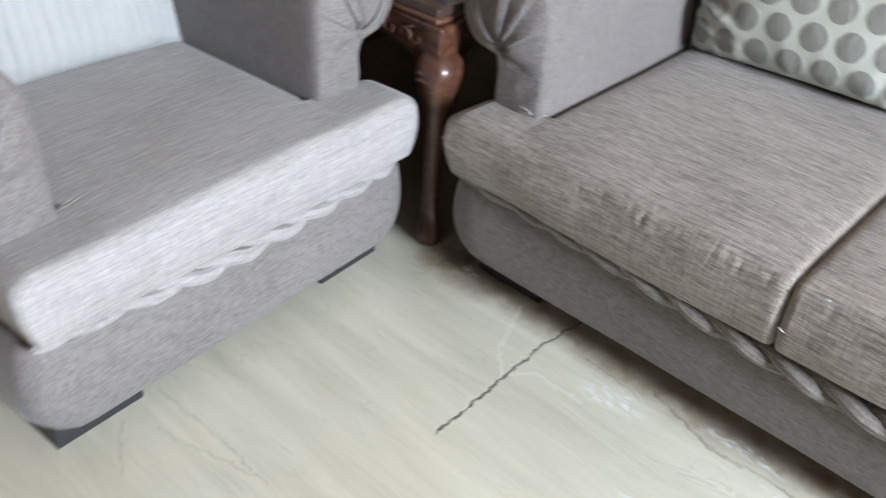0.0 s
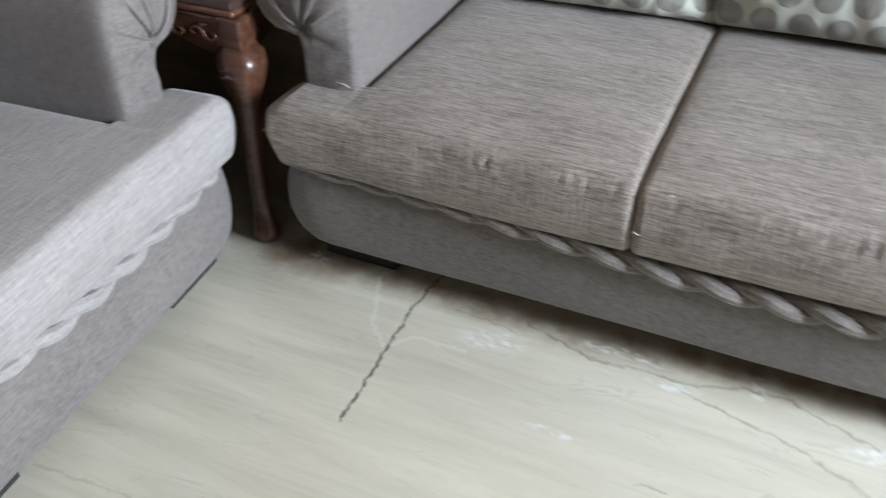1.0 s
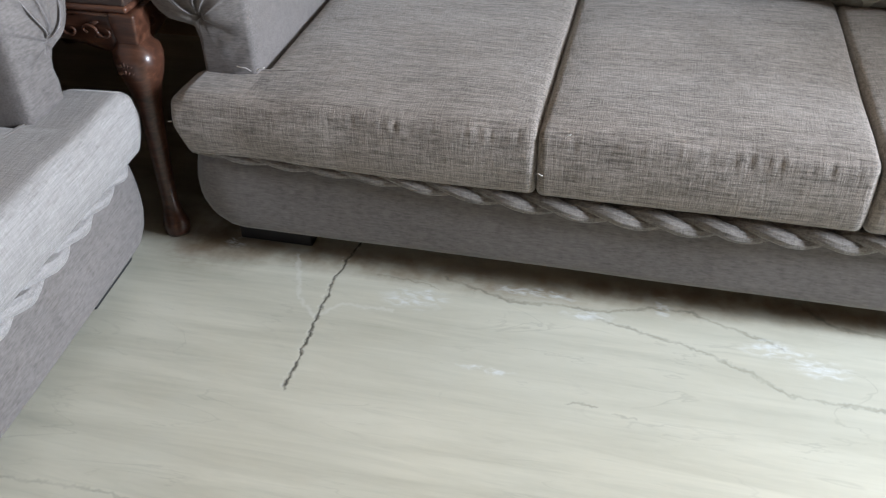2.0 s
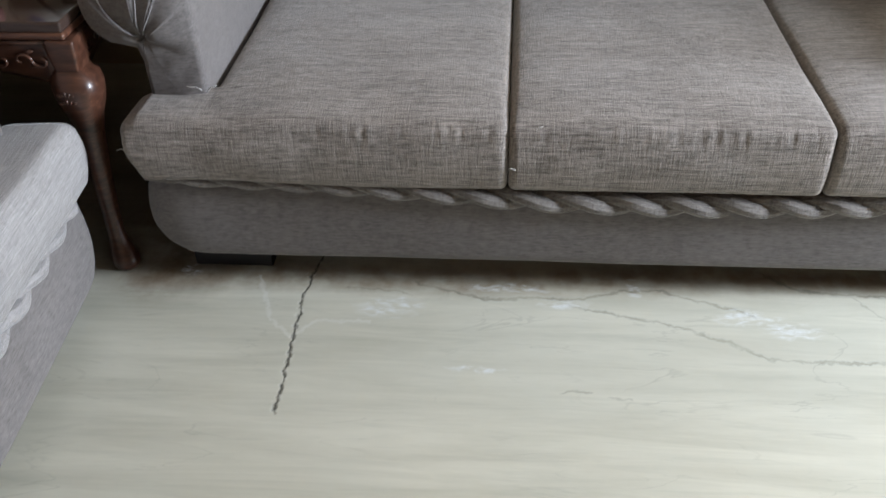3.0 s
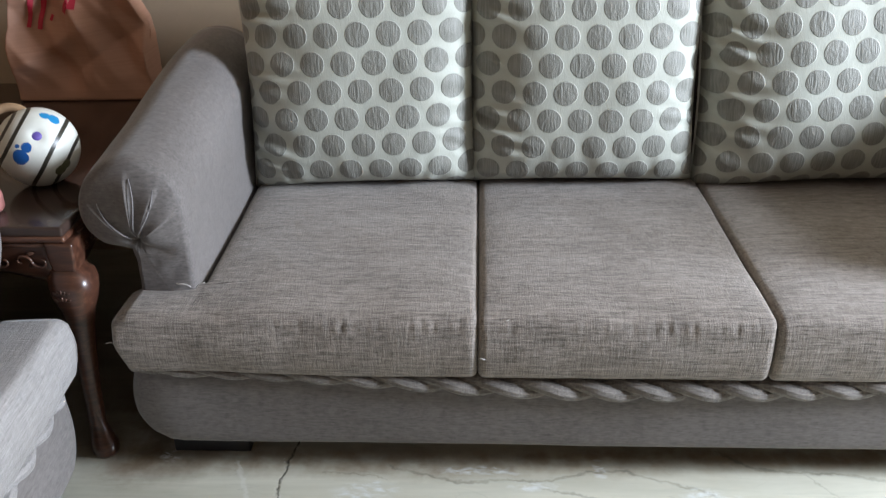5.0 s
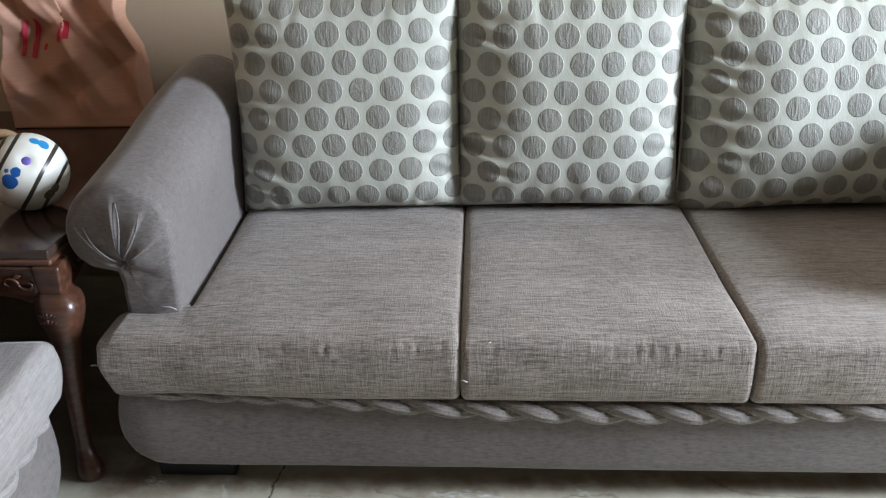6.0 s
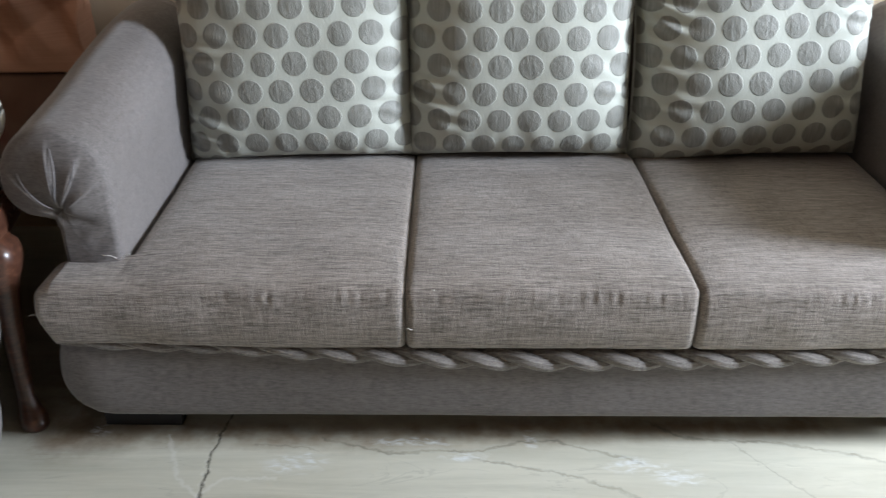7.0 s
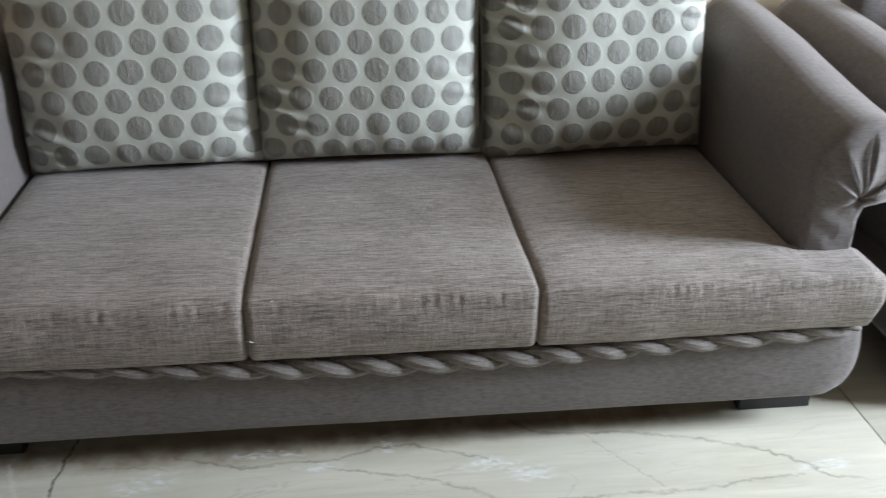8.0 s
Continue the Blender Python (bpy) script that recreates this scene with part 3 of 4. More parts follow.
def sofa_arm(x_in, side):
    """side -1: the left arm, its scroll rolls to -x; +1: the right arm."""
    sec = arm_outline()
    px, pz = 0.104, 0.553
    bm = bmesh.new()
    stations = [(ARM_Y + 0.004, 0.93), (ARM_Y + 0.012, 0.972), (ARM_Y + 0.026, 0.995), (ARM_Y + 0.045, 1.0)] + [(ARM_Y + 0.045 + 0.80 * i / 22, 1.0) for i in range(1, 23)]

    def place(x, y, z):
        rise = 0.085 * smooth01(0.05, 0.95, y) * smooth01(0.40, 0.64, z)
        flare = 0.015 * smooth01(0.1, 0.9, y)
        wob = 0.003 * noise.noise((x * 9 + side, y * 5, z * 9))
        return Vector((x_in + side * (x + flare + wob), y, z + rise + wob))

    rings = [[bm.verts.new(place(px + (x - px) * s, y, pz + (z - pz) * s)) for x, z in sec] for y, s in stations]
    M = len(sec)
    for a, c in zip(rings, rings[1:]):
        for k in range(M):
            bm.faces.new((a[k], a[(k + 1) % M], c[(k + 1) % M], c[k]))
    prev = rings[0]
    levels = 14
    for j in range(1, levels + 1):
        s = 0.93 * (1 - j / levels)
        row = []
        if j < levels:
            for x, z in sec:
                dx, dz = (x - px), (z - pz)
                ang = math.atan2(dx, dz)
                fold = 0.0
                for g in PLEATS:
                    d = (ang - g + math.pi) % (2 * math.pi) - math.pi
                    if -0.03 < d < 0.42:
                        fold = max(fold, (1 - d / 0.42) ** 1.6 if d > 0 else 1 + d / 0.03)
                rad = s / 0.93
                upper = smooth01(-0.06, 0.02, dz)
                amp = 0.010 * upper * math.sin(math.pi * min(1, rad * 1.08)) ** 0.6 if rad < 0.925 else 0.0
                bulge = -0.026 * (1 - rad ** 2.2) * (0.35 + 0.65 * upper) + 0.020 * upper * math.exp(-(rad / 0.16) ** 2)
                crease = 0.0018 * (1 - upper) * math.sin(rad * math.pi) * math.sin(dz * s * 95 + dx * s * 60 + 2 * noise.noise((dz * 9, side, 0)))
                row.append(bm.verts.new(place(px + dx * s, ARM_Y + 0.004 + bulge - amp * fold + crease, pz + dz * s)))
            for k in range(M):
                bm.faces.new((prev[k], row[k], row[(k + 1) % M], prev[(k + 1) % M]))
            prev = row
        else:
            tip = bm.verts.new(place(px, ARM_Y + 0.004, pz))
            for k in range(M):
                bm.faces.new((prev[k], tip, prev[(k + 1) % M]))
    bm.faces.new(rings[-1][::-1])
    return bm


def tuck(x_in, side, angle, reach):
    """The thin edge of one pleat, from the gather outward over the front of the arm. Its paler cloth paints in the
    light it catches.
    """
    bm = bmesh.new()
    pts = []
    for k in range(17):
        f = k / 16
        rad = 0.10 + (reach - 0.10) * f
        bow = 0.10 * math.sin(f * math.pi) * (1 if angle > 0 else -1)
        dx, dz = 0.135 * rad * math.sin(angle + bow) * (0.85 if angle > 0 else 0.95), 0.150 * rad * math.cos(angle + bow)
        y = ARM_Y + 0.004 - 0.026 * (1 - rad ** 2.2) + 0.016 * math.exp(-(rad / 0.16) ** 2) - 0.0075 * math.sin(math.pi * rad) ** 0.5
        pts.append(Vector((x_in + side * (0.104 + dx), y, 0.553 + dz)))
    tube(bm, pts, [0.0005 + 0.0011 * math.sin(math.pi * (k + 0.5) / 17) ** 0.5 for k in range(17)], 6)
    return bm


def rope(x0, x1, sag):
    """Two fabric strands twisted round each other under the front edge of the cushions."""
    bm = bmesh.new()
    n = int((x1 - x0) / 0.006)
    for ph in (0, math.pi):
        pts, rad = [], []
        for i in range(n + 1):
            f = i / n
            x = x0 + f * (x1 - x0)
            thin = (0.62 + 0.38 * smooth01(0.02, 0.45, f)) * min(1, 0.35 + 14 * min(f, 1 - f)) * (1 - 0.14 * smooth01(0.55, 1.0, f))
            a = ph - x * 2 * math.pi / 0.200 + 0.35 * math.sin(x * 5)
            z = 0.2885 - 0.013 * smooth01(0.15, 0.5, f) - sag * math.sin(math.pi * f) ** 1.6
            pts.append(Vector((x, 0.022 + 0.0108 * thin * math.sin(a), z + 0.0108 * thin * math.cos(a))))
            rad.append(0.0146 * thin * (1 + 0.06 * noise.noise((x * 30, ph, 0))))
        tube(bm, pts, rad, 28, 1.0, 9)
    return bm


def suite(name, x0, seats, width, label, category, m, group="", foot_y=0.105, low=0.078, seat=SEAT, braid=ROPE, feet=(-0.115, -0.065), tone="grey-brown", reach=0.0):
    """x0: inner face of the left arm; seats cushions of that width."""
    x1 = x0 + seats * width
    root = thing(name, label, category, m, group)

    def base_shape(p):
        x, y, z = p
        end = max(0.0, 1 - min(x - (x0 - 0.148), (x1 + 0.157 + reach) - x) / 0.08)
        drop = max(0.0, 1 - (z - low) / 0.075)
        zz = z + 0.05 * end ** 2 * drop
        yy = y - (0.006 * math.sin(math.pi * (z - low) / 0.23) + 0.003 * noise.noise((x * 4, z * 8, 2))) * (1 - smooth01(0.03, 0.1, y)) + 0.018 * end ** 2 * (1 - smooth01(0.03, 0.2, y))
        puff = 0.020 * math.sin(math.pi * min(1, max(0, (z - low) / (0.284 - low)))) * end
        x += puff if x > (x0 + x1) / 2 else -puff
        return Vector((x, yy, zz + 0.002 * noise.noise((x * 3, 1, 1))))

    part("base", rounded_box((x0 - 0.148, 0.03, low), (x1 + 0.157 + reach, DEPTH, 0.284), 0.03, (int((x1 - x0 + 0.3) / 0.03), 8, 8), base_shape), BODY, root, "smooth grey upholstered base")
    for i in range(seats):
        part("seat_cushion", seat_cushion(x0 + i * width + (0.003 if i == 0 else 0.0004), x0 + (i + 1) * width - (0.003 if i == seats - 1 else 0.0004), i == 0, i == seats - 1, i * 7.3 + seats, reach), seat, root, tone + " woven seat cushion")
    for side, x in ((-1, x0 - 0.004), (1, x1 + 0.004)):
        arm = part("armrest", sofa_arm(x, side), BODY, root, "rolled armrest with a pleated front")
        for angle, reach in ((0.82, 0.84), (-0.02, 0.92), (-0.46, 0.86)):
            part("pleat_edge", tuck(x, side, angle, reach), LIT_FOLD, arm, "folded edge of a pleat, paler for the light it catches")

    def back_shape(p):
        x, y, z = p
        t = smooth01(0.3, 0.9, z)
        return Vector((x, y + 0.05 * t, z + 0.012 * noise.noise((x * 3, z * 3, 5))))

    part("backrest", rounded_box((x0 - 0.02, 0.86, 0.286), (x1 + 0.02, DEPTH - 0.05, 0.86), 0.06, (30, 4, 10), back_shape), BODY, root)
    part("rope_trim", rope(x0 - 0.14, x1 + 0.135, 0.026 if seats > 1 else 0.012), braid, root, "twisted fabric rope under the cushions")
    for fx in (x0 + feet[0], x1 + feet[1]):
        for fy in (foot_y, DEPTH - 0.2):
            part("foot", rounded_box((fx, fy, 0.0), (fx + 0.18, fy + 0.1, low + 0.02), 0.004, (1, 1, 1)), BLACK, root, "black block foot")
    return root


sofa = suite("sofa", -0.602, 3, 0.596, "three-seat grey-brown fabric sofa on the marble floor", "sofa", pose(0, 0, 0))
chair_label = "grey fabric armchair with rolled pleated armrests"
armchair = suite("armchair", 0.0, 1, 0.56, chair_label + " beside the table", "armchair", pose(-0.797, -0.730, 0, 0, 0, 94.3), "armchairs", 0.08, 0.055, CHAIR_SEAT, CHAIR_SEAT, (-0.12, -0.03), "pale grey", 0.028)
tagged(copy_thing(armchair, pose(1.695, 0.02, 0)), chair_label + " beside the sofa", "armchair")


# ---- pillows ----
def pillow_mesh(w, h, thick, seed, phase, ribs=False, crease=0.024):
    """A stuffed square pillow, its front towards -y, with UVs in metres."""
    bm = bmesh.new()
    uvl = bm.loops.layers.uv.new("cloth")
    n = 110
    grid, flat = {}, {}

    def at(i, j, s):
        u, v = -1 + 2 * i / n, -1 + 2 * j / n
        u, v = math.sin(u * math.pi / 2), math.sin(v * math.pi / 2)
        body = ((1 - abs(u) ** 3.0) * (1 - abs(v) ** (3.2 if v > 0 else 5.5)))
        t = thick * max(0.0, body) ** 0.44 * (1 if s < 0 else 0.6)
        pinch = 1 - 0.045 * (1 - abs(v) ** 2) * abs(u) ** 3
        pinch_v = 1 - 0.05 * (1 - abs(u) ** 2) * abs(v) ** 3
        x, z = u * w / 2 * pinch, v * h / 2 * pinch_v
        if s < 0:
            edge_u, edge_v = abs(u) ** 4 * (1 - abs(u) ** 14), abs(v) ** 5 * (1 - abs(v) ** 14)
            wr = edge_u * math.sin(v * 33 + u * 9 + 5 * noise.noise((v * 3, seed, u))) * (0.35 + noise.noise((v * 4, u * 2, seed + 4))) * (1.5 if u < 0 else 0.5)
            wr += edge_v * math.sin(u * 21 + 5 * noise.noise((u * 3, seed, v))) * noise.noise((u * 4, seed + 9, v))
            t += crease * wr * min(1, body * 6)
            t += 0.012 * noise.noise((u * 1.7, v * 1.7, seed)) * min(1, body * 3)
            if ribs:
                t += 0.0055 * math.sin(x * 2 * math.pi / 0.026) * min(1, body * 5)
            else:
                cu, cv = x + phase[0], z + phase[1]
                row = round(cv / DOT_ROW)
                du = (cu / DOT_STEP + (row % 2) * 0.5)
                du = (du - round(du)) * DOT_STEP
                rr = math.hypot(du, cv - row * DOT_ROW) / DOT_R
                t += 0.0022 * max(0, 1 - rr ** 2) * min(1, body * 6)
        flat[(i, j, s)] = (x + phase[0], z + phase[1])
        return Vector((x, s * t, z))

    def vert(i, j, s):
        rim = i in (0, n) or j in (0, n)
        key = (i, j, 0 if rim else s)
        if key not in grid:
            grid[key] = (bm.verts.new(at(i, j, s)), flat[(i, j, s)])
        return grid[key]

    for s in (-1, 1):
        for i in range(n):
            for j in range(n):
                q = [vert(*c, s) for c in ((i, j), (i + 1, j), (i + 1, j + 1), (i, j + 1))]
                f = bm.faces.new([a[0] for a in q])
                for loop, a in zip(f.loops, q):
                    loop[uvl].uv = a[1]
    return bm


def piping(w, h, seed):
    bm = bmesh.new()
    pts = []
    for k in range(240):
        a = k / 240 * 4
        e, f = int(a), a - int(a)
        u, v = ((2 * f - 1, -1), (1, 2 * f - 1), (1 - 2 * f, 1), (-1, 1 - 2 * f))[e]
        px, pv = 1 - 0.045 * (1 - v * v) * abs(u) ** 3, 1 - 0.05 * (1 - u * u) * abs(v) ** 3
        pts.append(Vector((u * w / 2 * px, 0.003 * noise.noise((k * 0.4, seed, 0)), v * h / 2 * pv)))
    pts.append(pts[0].copy())
    tube(bm, pts, [0.0045 + 0.001 * noise.noise((k * 0.5, seed, 1)) for k in range(len(pts))], 6)
    return bm


PALE = plain("pale_piping", (0.6, 0.62, 0.58), 0.6, 0.15, 120)


def pillow(label, m, w, h, thick, seed, phase, group="pillows on the sofa", crease=0.026):
    root = thing("throw_pillow", label, "pillow", m, group)
    part("cover", pillow_mesh(w, h, thick, seed, phase, crease=crease), DOTS, root, "silvery cloth with raised grey dots")
    part("piping", piping(w, h, seed), PALE, root)
    return root


DOT_LABEL = "silver-white pillow with raised grey dots on the sofa"
pillow(DOT_LABEL, pose(-0.318, 0.768, 0.724, -6, -1.1, 2), 0.615, 0.60, 0.140, 1.0, (0.0285, 0.2310))
pillow(DOT_LABEL, pose(0.268, 0.788, 0.727, -6, -0.2, 0), 0.61, 0.60, 0.144, 5.0, (0.056, 0.1765), crease=0.026)
pillow(DOT_LABEL + ", creased", pose(0.872, 0.785, 0.724, -6, -2.3, 0), 0.62, 0.60, 0.144, 9.0, (0.082, 0.2115), crease=0.030)

rib = thing("chair_pillow", "white ribbed pillow leaning on the armchair", "pillow", pose(-1.46, -0.46, 0.66, 0, 0, 90) @ pose(0, 0, 0, -14))
part("cover", pillow_mesh(0.52, 0.50, 0.085, 3.0, (0, 0), True), RIBBED, rib)
part("piping", piping(0.52, 0.50, 3.0), RIBBED, rib)
copy_thing(rib, pose(1.985, 0.68, 0.665) @ pose(0, 0, 0, -14))

# ---- corner table ----
TX, TY, TZ = -0.842, 0.052, 0.605
TW, TD = 0.98, 1.05


def side_table():
    root = thing("corner_table", "dark carved wooden corner table with a polished top", "table")
    part("table_top", rounded_box((TX - TW, TY, TZ - 0.022), (TX, TY + TD, TZ), 0.006, (2, 2, 1)), STONE_TOP, root, "dark polished top")
    part("rim", rounded_box((TX - TW - 0.002, TY - 0.004, TZ - 0.034), (TX + 0.003, TY + TD, TZ - 0.020), 0.006, (2, 2, 1)), WOOD, root)

    def apron(length):
        bm = bmesh.new()
        n = 60
        rows = []
        for i in range(n + 1):
            f = i / n
            x = f * length
            cut = 0.083 + 0.012 * math.cos(f * math.pi * 6) - 0.010 * math.exp(-((f - 0.5) / 0.12) ** 2)
            col = []
            for j in range(9):
                t = j / 8
                y = -0.004 - 0.010 * math.sin(t * math.pi) ** 0.6 + 0.006 * t
                col.append(bm.verts.new((x, y, -t * cut)))
            col += [bm.verts.new((x, 0.03, -cut)), bm.verts.new((x, 0.03, 0))]
            rows.append(col)
        for a, c in zip(rows, rows[1:]):
            for k in range(len(a)):
                bm.faces.new((a[k], a[(k + 1) % len(a)], c[(k + 1) % len(a)], c[k]))
        bm.faces.new(rows[0])
        bm.faces.new(rows[-1][::-1])
        return bm

    def carving(length):
        """Running scrolls in relief."""
        made = []
        count = int(length / 0.038)
        for i in range(count):
            bm = bmesh.new()
            cx = (i + 0.5) * length / count
            flip = 1 if i % 2 else -1
            pts = []
            for k in range(26):
                a = k / 25 * 4.4
                r = 0.0165 * (1 - k / 25 * 0.8)
                pts.append(Vector((cx + r * math.cos(a) * flip * 1.2, -0.0165, -0.040 + r * math.sin(a) * flip)))
            tube(bm, pts, [0.0036 * (1 - 0.4 * k / 25) for k in range(26)], 6)
            leaf = [Vector((cx + flip * (0.012 + 0.02 * k / 6), -0.0135, -0.037 - flip * (0.016 - 0.004 * k / 6))) for k in range(7)]
            tube(bm, leaf, [0.001 + 0.004 * math.sin(math.pi * (k + 0.5) / 7) for k in range(7)], 6)
            made.append(bm)
        return made

    def bead(length):
        bm = bmesh.new()
        tube(bm, [Vector((length * k / 12, -0.008, -0.006)) for k in range(13)], [0.005] * 13, 8)
        return bm

    faces = (pose(TX - TW + 0.04, TY + 0.012, TZ - 0.034), pose(TX - 0.012, TY + 0.06, TZ - 0.034, 0, 0, 90))
    for m, length in zip(faces, (TW - 0.075, TD - 0.12)):
        for nm, fn in (("apron", apron), ("bead", bead)):
            ob = part(nm, fn(length), WOOD, root)
            ob.matrix_basis = m
        for bm in carving(length):
            ob = part("carved_scroll", bm, WOOD, root)
            ob.matrix_basis = m

    def leg():
        """A cabriole leg: square block, swelling carved knee, thin ankle, small pad foot."""
        bm = bmesh.new()
        rows = [(TZ - 0.098, 0.004, 0.030, 5), (TZ - 0.106, 0.004, 0.034, 4), (TZ - 0.114, 0.006, 0.043, 3.2),
                (TZ - 0.132, 0.009, 0.046, 2.9), (TZ - 0.152, 0.009, 0.045, 2.7), (TZ - 0.176, 0.007, 0.041, 2.4), (TZ - 0.202, 0.004, 0.034, 2.2), (TZ - 0.25, 0.0, 0.027, 2), (TZ - 0.33, -0.011, 0.023, 2),
                (TZ - 0.44, -0.023, 0.020, 2), (0.08, -0.030, 0.019, 2), (0.05, -0.026, 0.024, 2), (0.028, -0.020, 0.031, 2), (0.010, -0.018, 0.031, 2), (0.0, -0.018, 0.026, 2)]
        rings = []
        for z, off, r, p in rows:
            ring = []
            for k in range(28):
                a = 2 * math.pi * k / 28
                c, s = math.cos(a), math.sin(a)
                q = (abs(c) ** p + abs(s) ** p) ** (-1 / p)
                ring.append(bm.verts.new((off + r * q * c, -off + r * q * s, z)))
            rings.append(ring)
        for a, c in zip(rings, rings[1:]):
            for k in range(28):
                bm.faces.new((a[k], a[(k + 1) % 28], c[(k + 1) % 28], c[k]))
        bm.faces.new(rings[0])
        bm.faces.new(rings[-1][::-1])
        return bm

    def knee_leaf():
        """A small carved leaf spray, low on the front of the knee."""
        bm = bmesh.new()
        for g in range(-2, 3):
            for up in (0, 1):
                pts = [Vector((0.000 + g * (0.0045 + 0.0012 * k), -0.0545 + abs(g) * 0.0006, TZ - 0.140 - 0.016 * up + (0.0035 - 0.0012 * abs(g)) * k * 0.7)) for k in range(5)]
                tube(bm, pts, [0.0010 + 0.0018 * math.sin(math.pi * (k + 0.5) / 5) for k in range(5)], 6)
        return bm

    def post():
        """The square block above the knee, drawn in a little towards its foot."""
        def shape(p):
            k = 1 - 0.16 * smooth01(TZ - 0.060, TZ - 0.104, p.z) if p.z < TZ - 0.060 else 1.0
            return Vector((0.006 + p.x * k, -0.006 + p.y * k, p.z + 0.0008 * noise.noise(p * 90)))

        return rounded_box((-0.029, -0.031, TZ - 0.104), (0.029, 0.031, TZ - 0.034), 0.006, (4, 4, 8), shape)

    spots = ((TX - 0.018, TY + 0.030, 0), (TX - TW + 0.036, TY + 0.036, -90), (TX - 0.036, TY + TD - 0.036, 90), (TX - TW + 0.036, TY + TD - 0.036, 180))
    for x, y, rz in spots:
        lg = part("leg", leg(), WOOD, root, "carved cabriole leg")
        lg.matrix_basis = pose(x, y, 0, 0, 0, rz)
        part("corner_block", post(), WOOD, lg)
        part("knee_carving", knee_leaf(), WOOD, lg)
    return root


side_table()

# ---- things on the table ----
BR = 0.0865
BALL_AT = Vector((-0.975, 0.287, TZ + BR))


def toy_ball():
    root = thing("toy_ball", "white vinyl toy ball with dark stripes and blue marks", "toy ball", pose(*BALL_AT))
    hole = (FACE * 0.95 + UP * 0.28 + RIGHT * 0.02).normalized()
    bm = bmesh.new()
    bmesh.ops.create_uvsphere(bm, u_segments=64, v_segments=40, radius=BR)
    for v in bm.verts:
        d = (v.co.normalized() - hole).length
        v.co *= 1 - 0.10 * math.exp(-(d / 0.15) ** 2)
    part("shell", bm, BALL, root)
    bm = bmesh.new()
    bmesh.ops.create_uvsphere(bm, u_segments=20, v_segments=10, radius=0.012)
    for v in bm.verts:
        v.co.z *= 0.4
    turn = hole.to_track_quat('Z', 'Y').to_matrix()
    for v in bm.verts:
        v.co = turn @ v.co + hole * BR * 0.91
    part("button", bm, PURPLE, root, "violet plug in a dimple")
    return root


toy_ball()


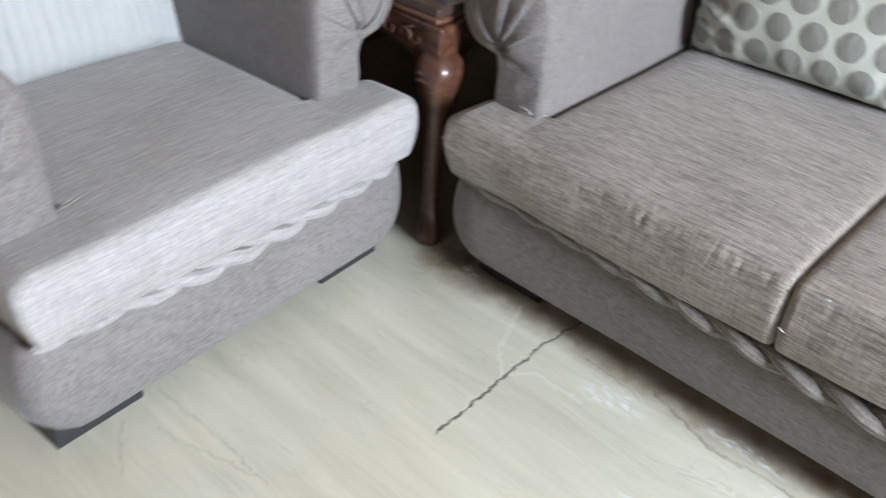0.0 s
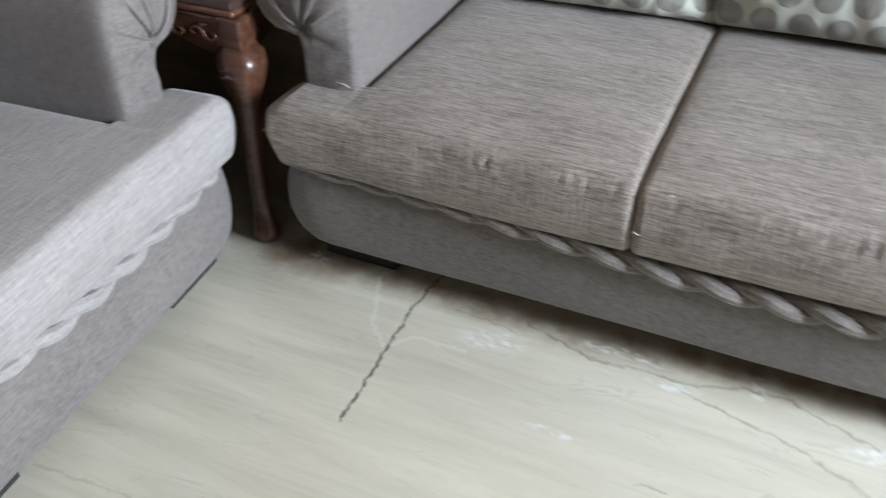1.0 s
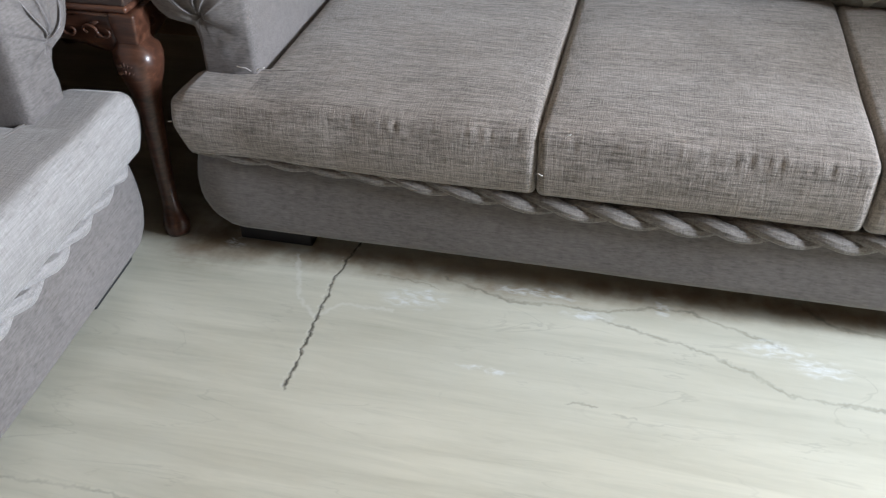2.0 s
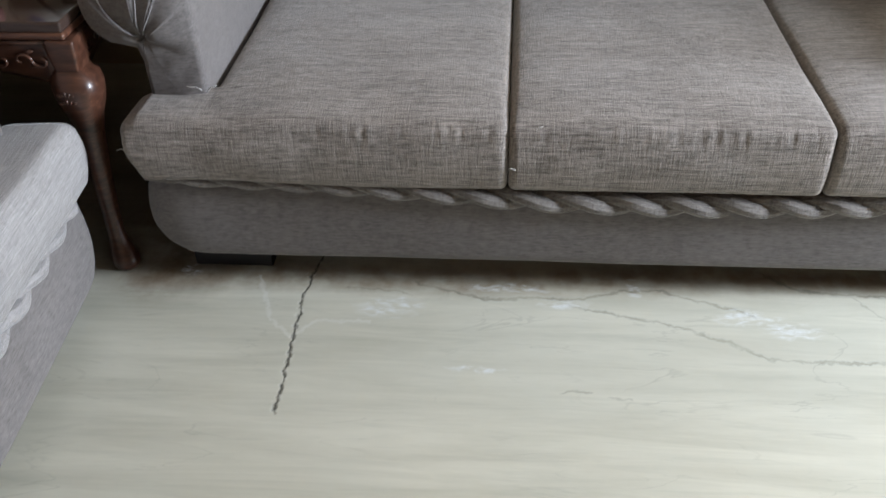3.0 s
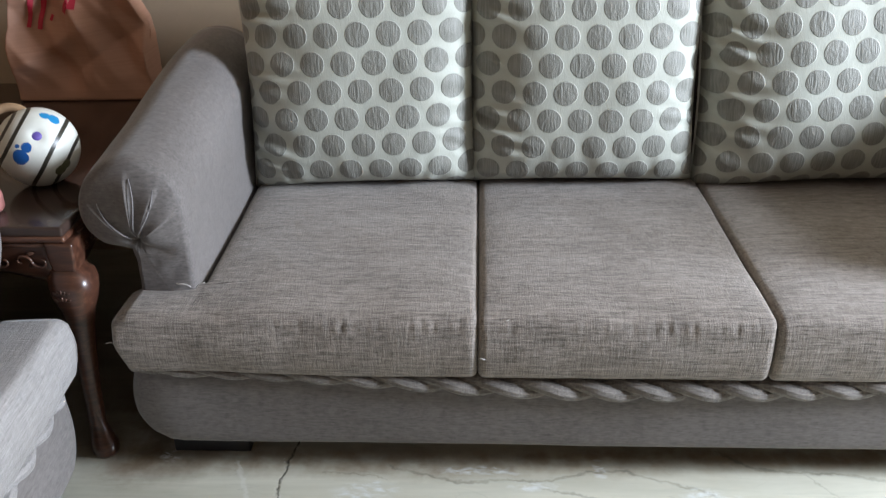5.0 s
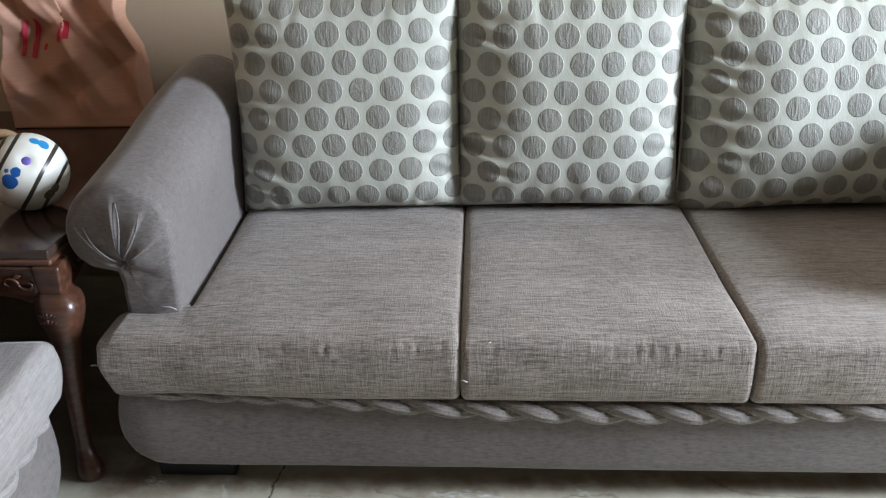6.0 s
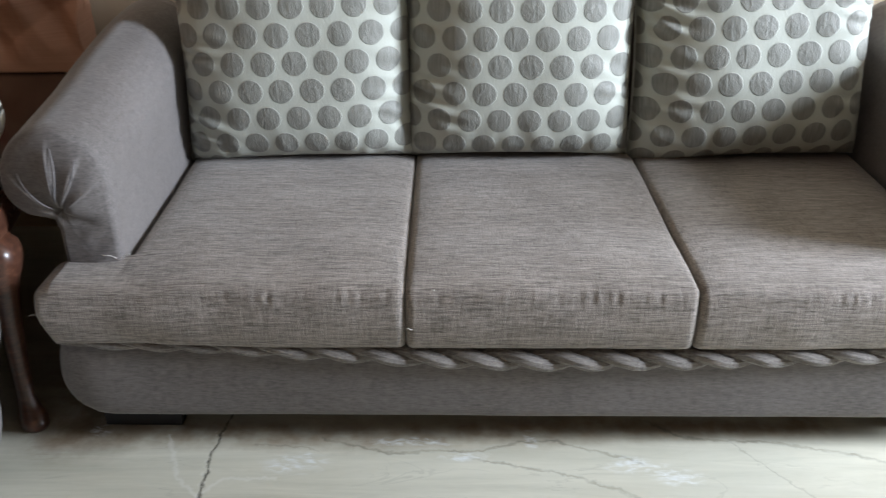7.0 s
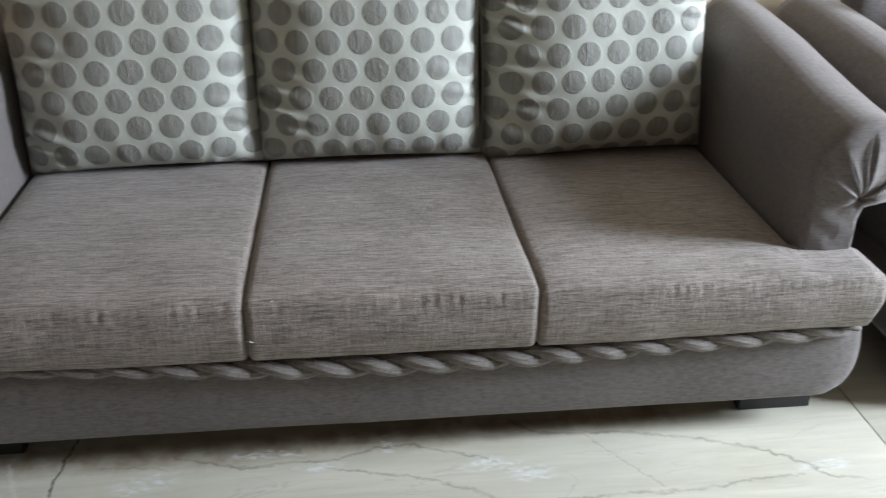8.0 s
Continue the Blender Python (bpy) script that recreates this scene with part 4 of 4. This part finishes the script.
def paper_bag():
    root = thing("paper_bag", "crumpled brown paper carrier bag with a red print", "paper bag", pose(-1.136, 0.972, TZ, 0, 0, 2))
    w, d, h = 0.395, 0.12, 0.48

    def tri(v):
        return abs((v % 2.0) - 1.0) - 0.5

    def shape(p):
        """Paper panels between sharp creases: folded ramps in a few directions, lightly crumpled."""
        x, y, z = p
        f = z / h
        side = 0.0 if y < 0 else 3.7
        bend = 0.05 * noise.noise((x * 4, z * 4, side))
        folds = 0.052 * tri(x * 8.5 + z * 2.2 + bend * 9 + 0.35) + 0.034 * tri(x * 5.0 - z * 9.0 + 0.8 + bend * 6) + 0.020 * tri(x * 17 + z * 12 + side + bend * 14)
        folds += 0.010 * noise.noise((x * 15, z * 12, 2 + side))
        amt = smooth01(0.0, 0.13, z)
        xx = x * (1 - 0.16 * f) - 0.018 * f + amt * 0.020 * tri(z * 7.5 + (x > 0) * 0.6 + y * 3)
        yy = y * (1 - 0.30 * f) + amt * folds + 0.02 * f
        return Vector((xx, yy, z))

    part("body", rounded_box((-w / 2, -d / 2, 0), (w / 2, d / 2, h), 0.008, (64, 12, 70), shape), PAPER, root)
    prints = (((-0.140, 0.205), (-0.128, 0.305), 0.014), ((-0.105, 0.200), (-0.092, 0.310), 0.016), ((-0.068, 0.225), (-0.064, 0.240), 0.010),
              ((-0.015, 0.250), (0.002, 0.300), 0.015), ((0.012, 0.262), (0.022, 0.305), 0.020))
    for (xa, za), (xb, zb), wid in prints:
        bm = bmesh.new()
        a, c = Vector((xa, 0, za)), Vector((xb, 0, zb))
        side = (c - a).cross(Vector((0, 1, 0))).normalized() * wid / 2
        rows = []
        for i in range(15):
            p = a + (c - a) * i / 14
            row = []
            for s in (-1, -0.5, 0, 0.5, 1):
                q = p + side * s
                q = shape(Vector((q.x, -d / 2, q.z)))
                row.append(bm.verts.new(q + Vector((0, -0.004, 0))))
            rows.append(row)
        for r0, r1 in zip(rows, rows[1:]):
            for k in range(4):
                bm.faces.new((r0[k], r0[k + 1], r1[k + 1], r1[k]))
        part("print_mark", bm, RED, root, "red printed stroke")
    return root


paper_bag()

bm = bmesh.new()
pts = [Vector((0.052 * math.cos(a * math.pi / 18), 0.052 * math.sin(a * math.pi / 18), 0)) for a in range(37)]
tube(bm, pts, [0.011] * 37, 10)
ring = part("wooden_ring", bm, TAN, None)
ring.matrix_world = pose(-1.14, 0.487, TZ + 0.060, 70, 0, 20)
tagged(ring, "tan wooden ring standing behind the toy ball", "ring")

bm = rounded_box((-0.035, -0.02, 0), (0.03, 0.02, 0.055), 0.016, (4, 4, 4))
pink = part("rubber_toy", bm, PINK, None)
pink.matrix_world = pose(-1.023, 0.128, TZ)
tagged(pink, "small pink rubber toy on the table", "toy")

# ---- loose threads and lint on the sofa ----
random.seed(4)
for x, y, z, dx, dz in ((0.046, -0.013, 0.430, 0.010, 0.012), (-0.61, 0.088, 0.452, -0.03, 0.012), (-0.60, 0.090, 0.450, 0.02, 0.016), (-0.005, -0.014, 0.345, 0.014, 0.003), (-0.768, 0.02, 0.352, -0.016, 0.006)):
    bm = bmesh.new()
    pts = [Vector((dx * k / 6, -0.002 * math.sin(k / 2), dz * k / 6 + 0.003 * math.sin(k * 0.8))) for k in range(7)]
    tube(bm, pts, [0.0011] * 7, 5)
    th = part("loose_thread", bm, THREAD, None)
    th.matrix_world = pose(x, y, z)
    tagged(th, "pale loose thread on the sofa fabric", "thread", "loose threads")
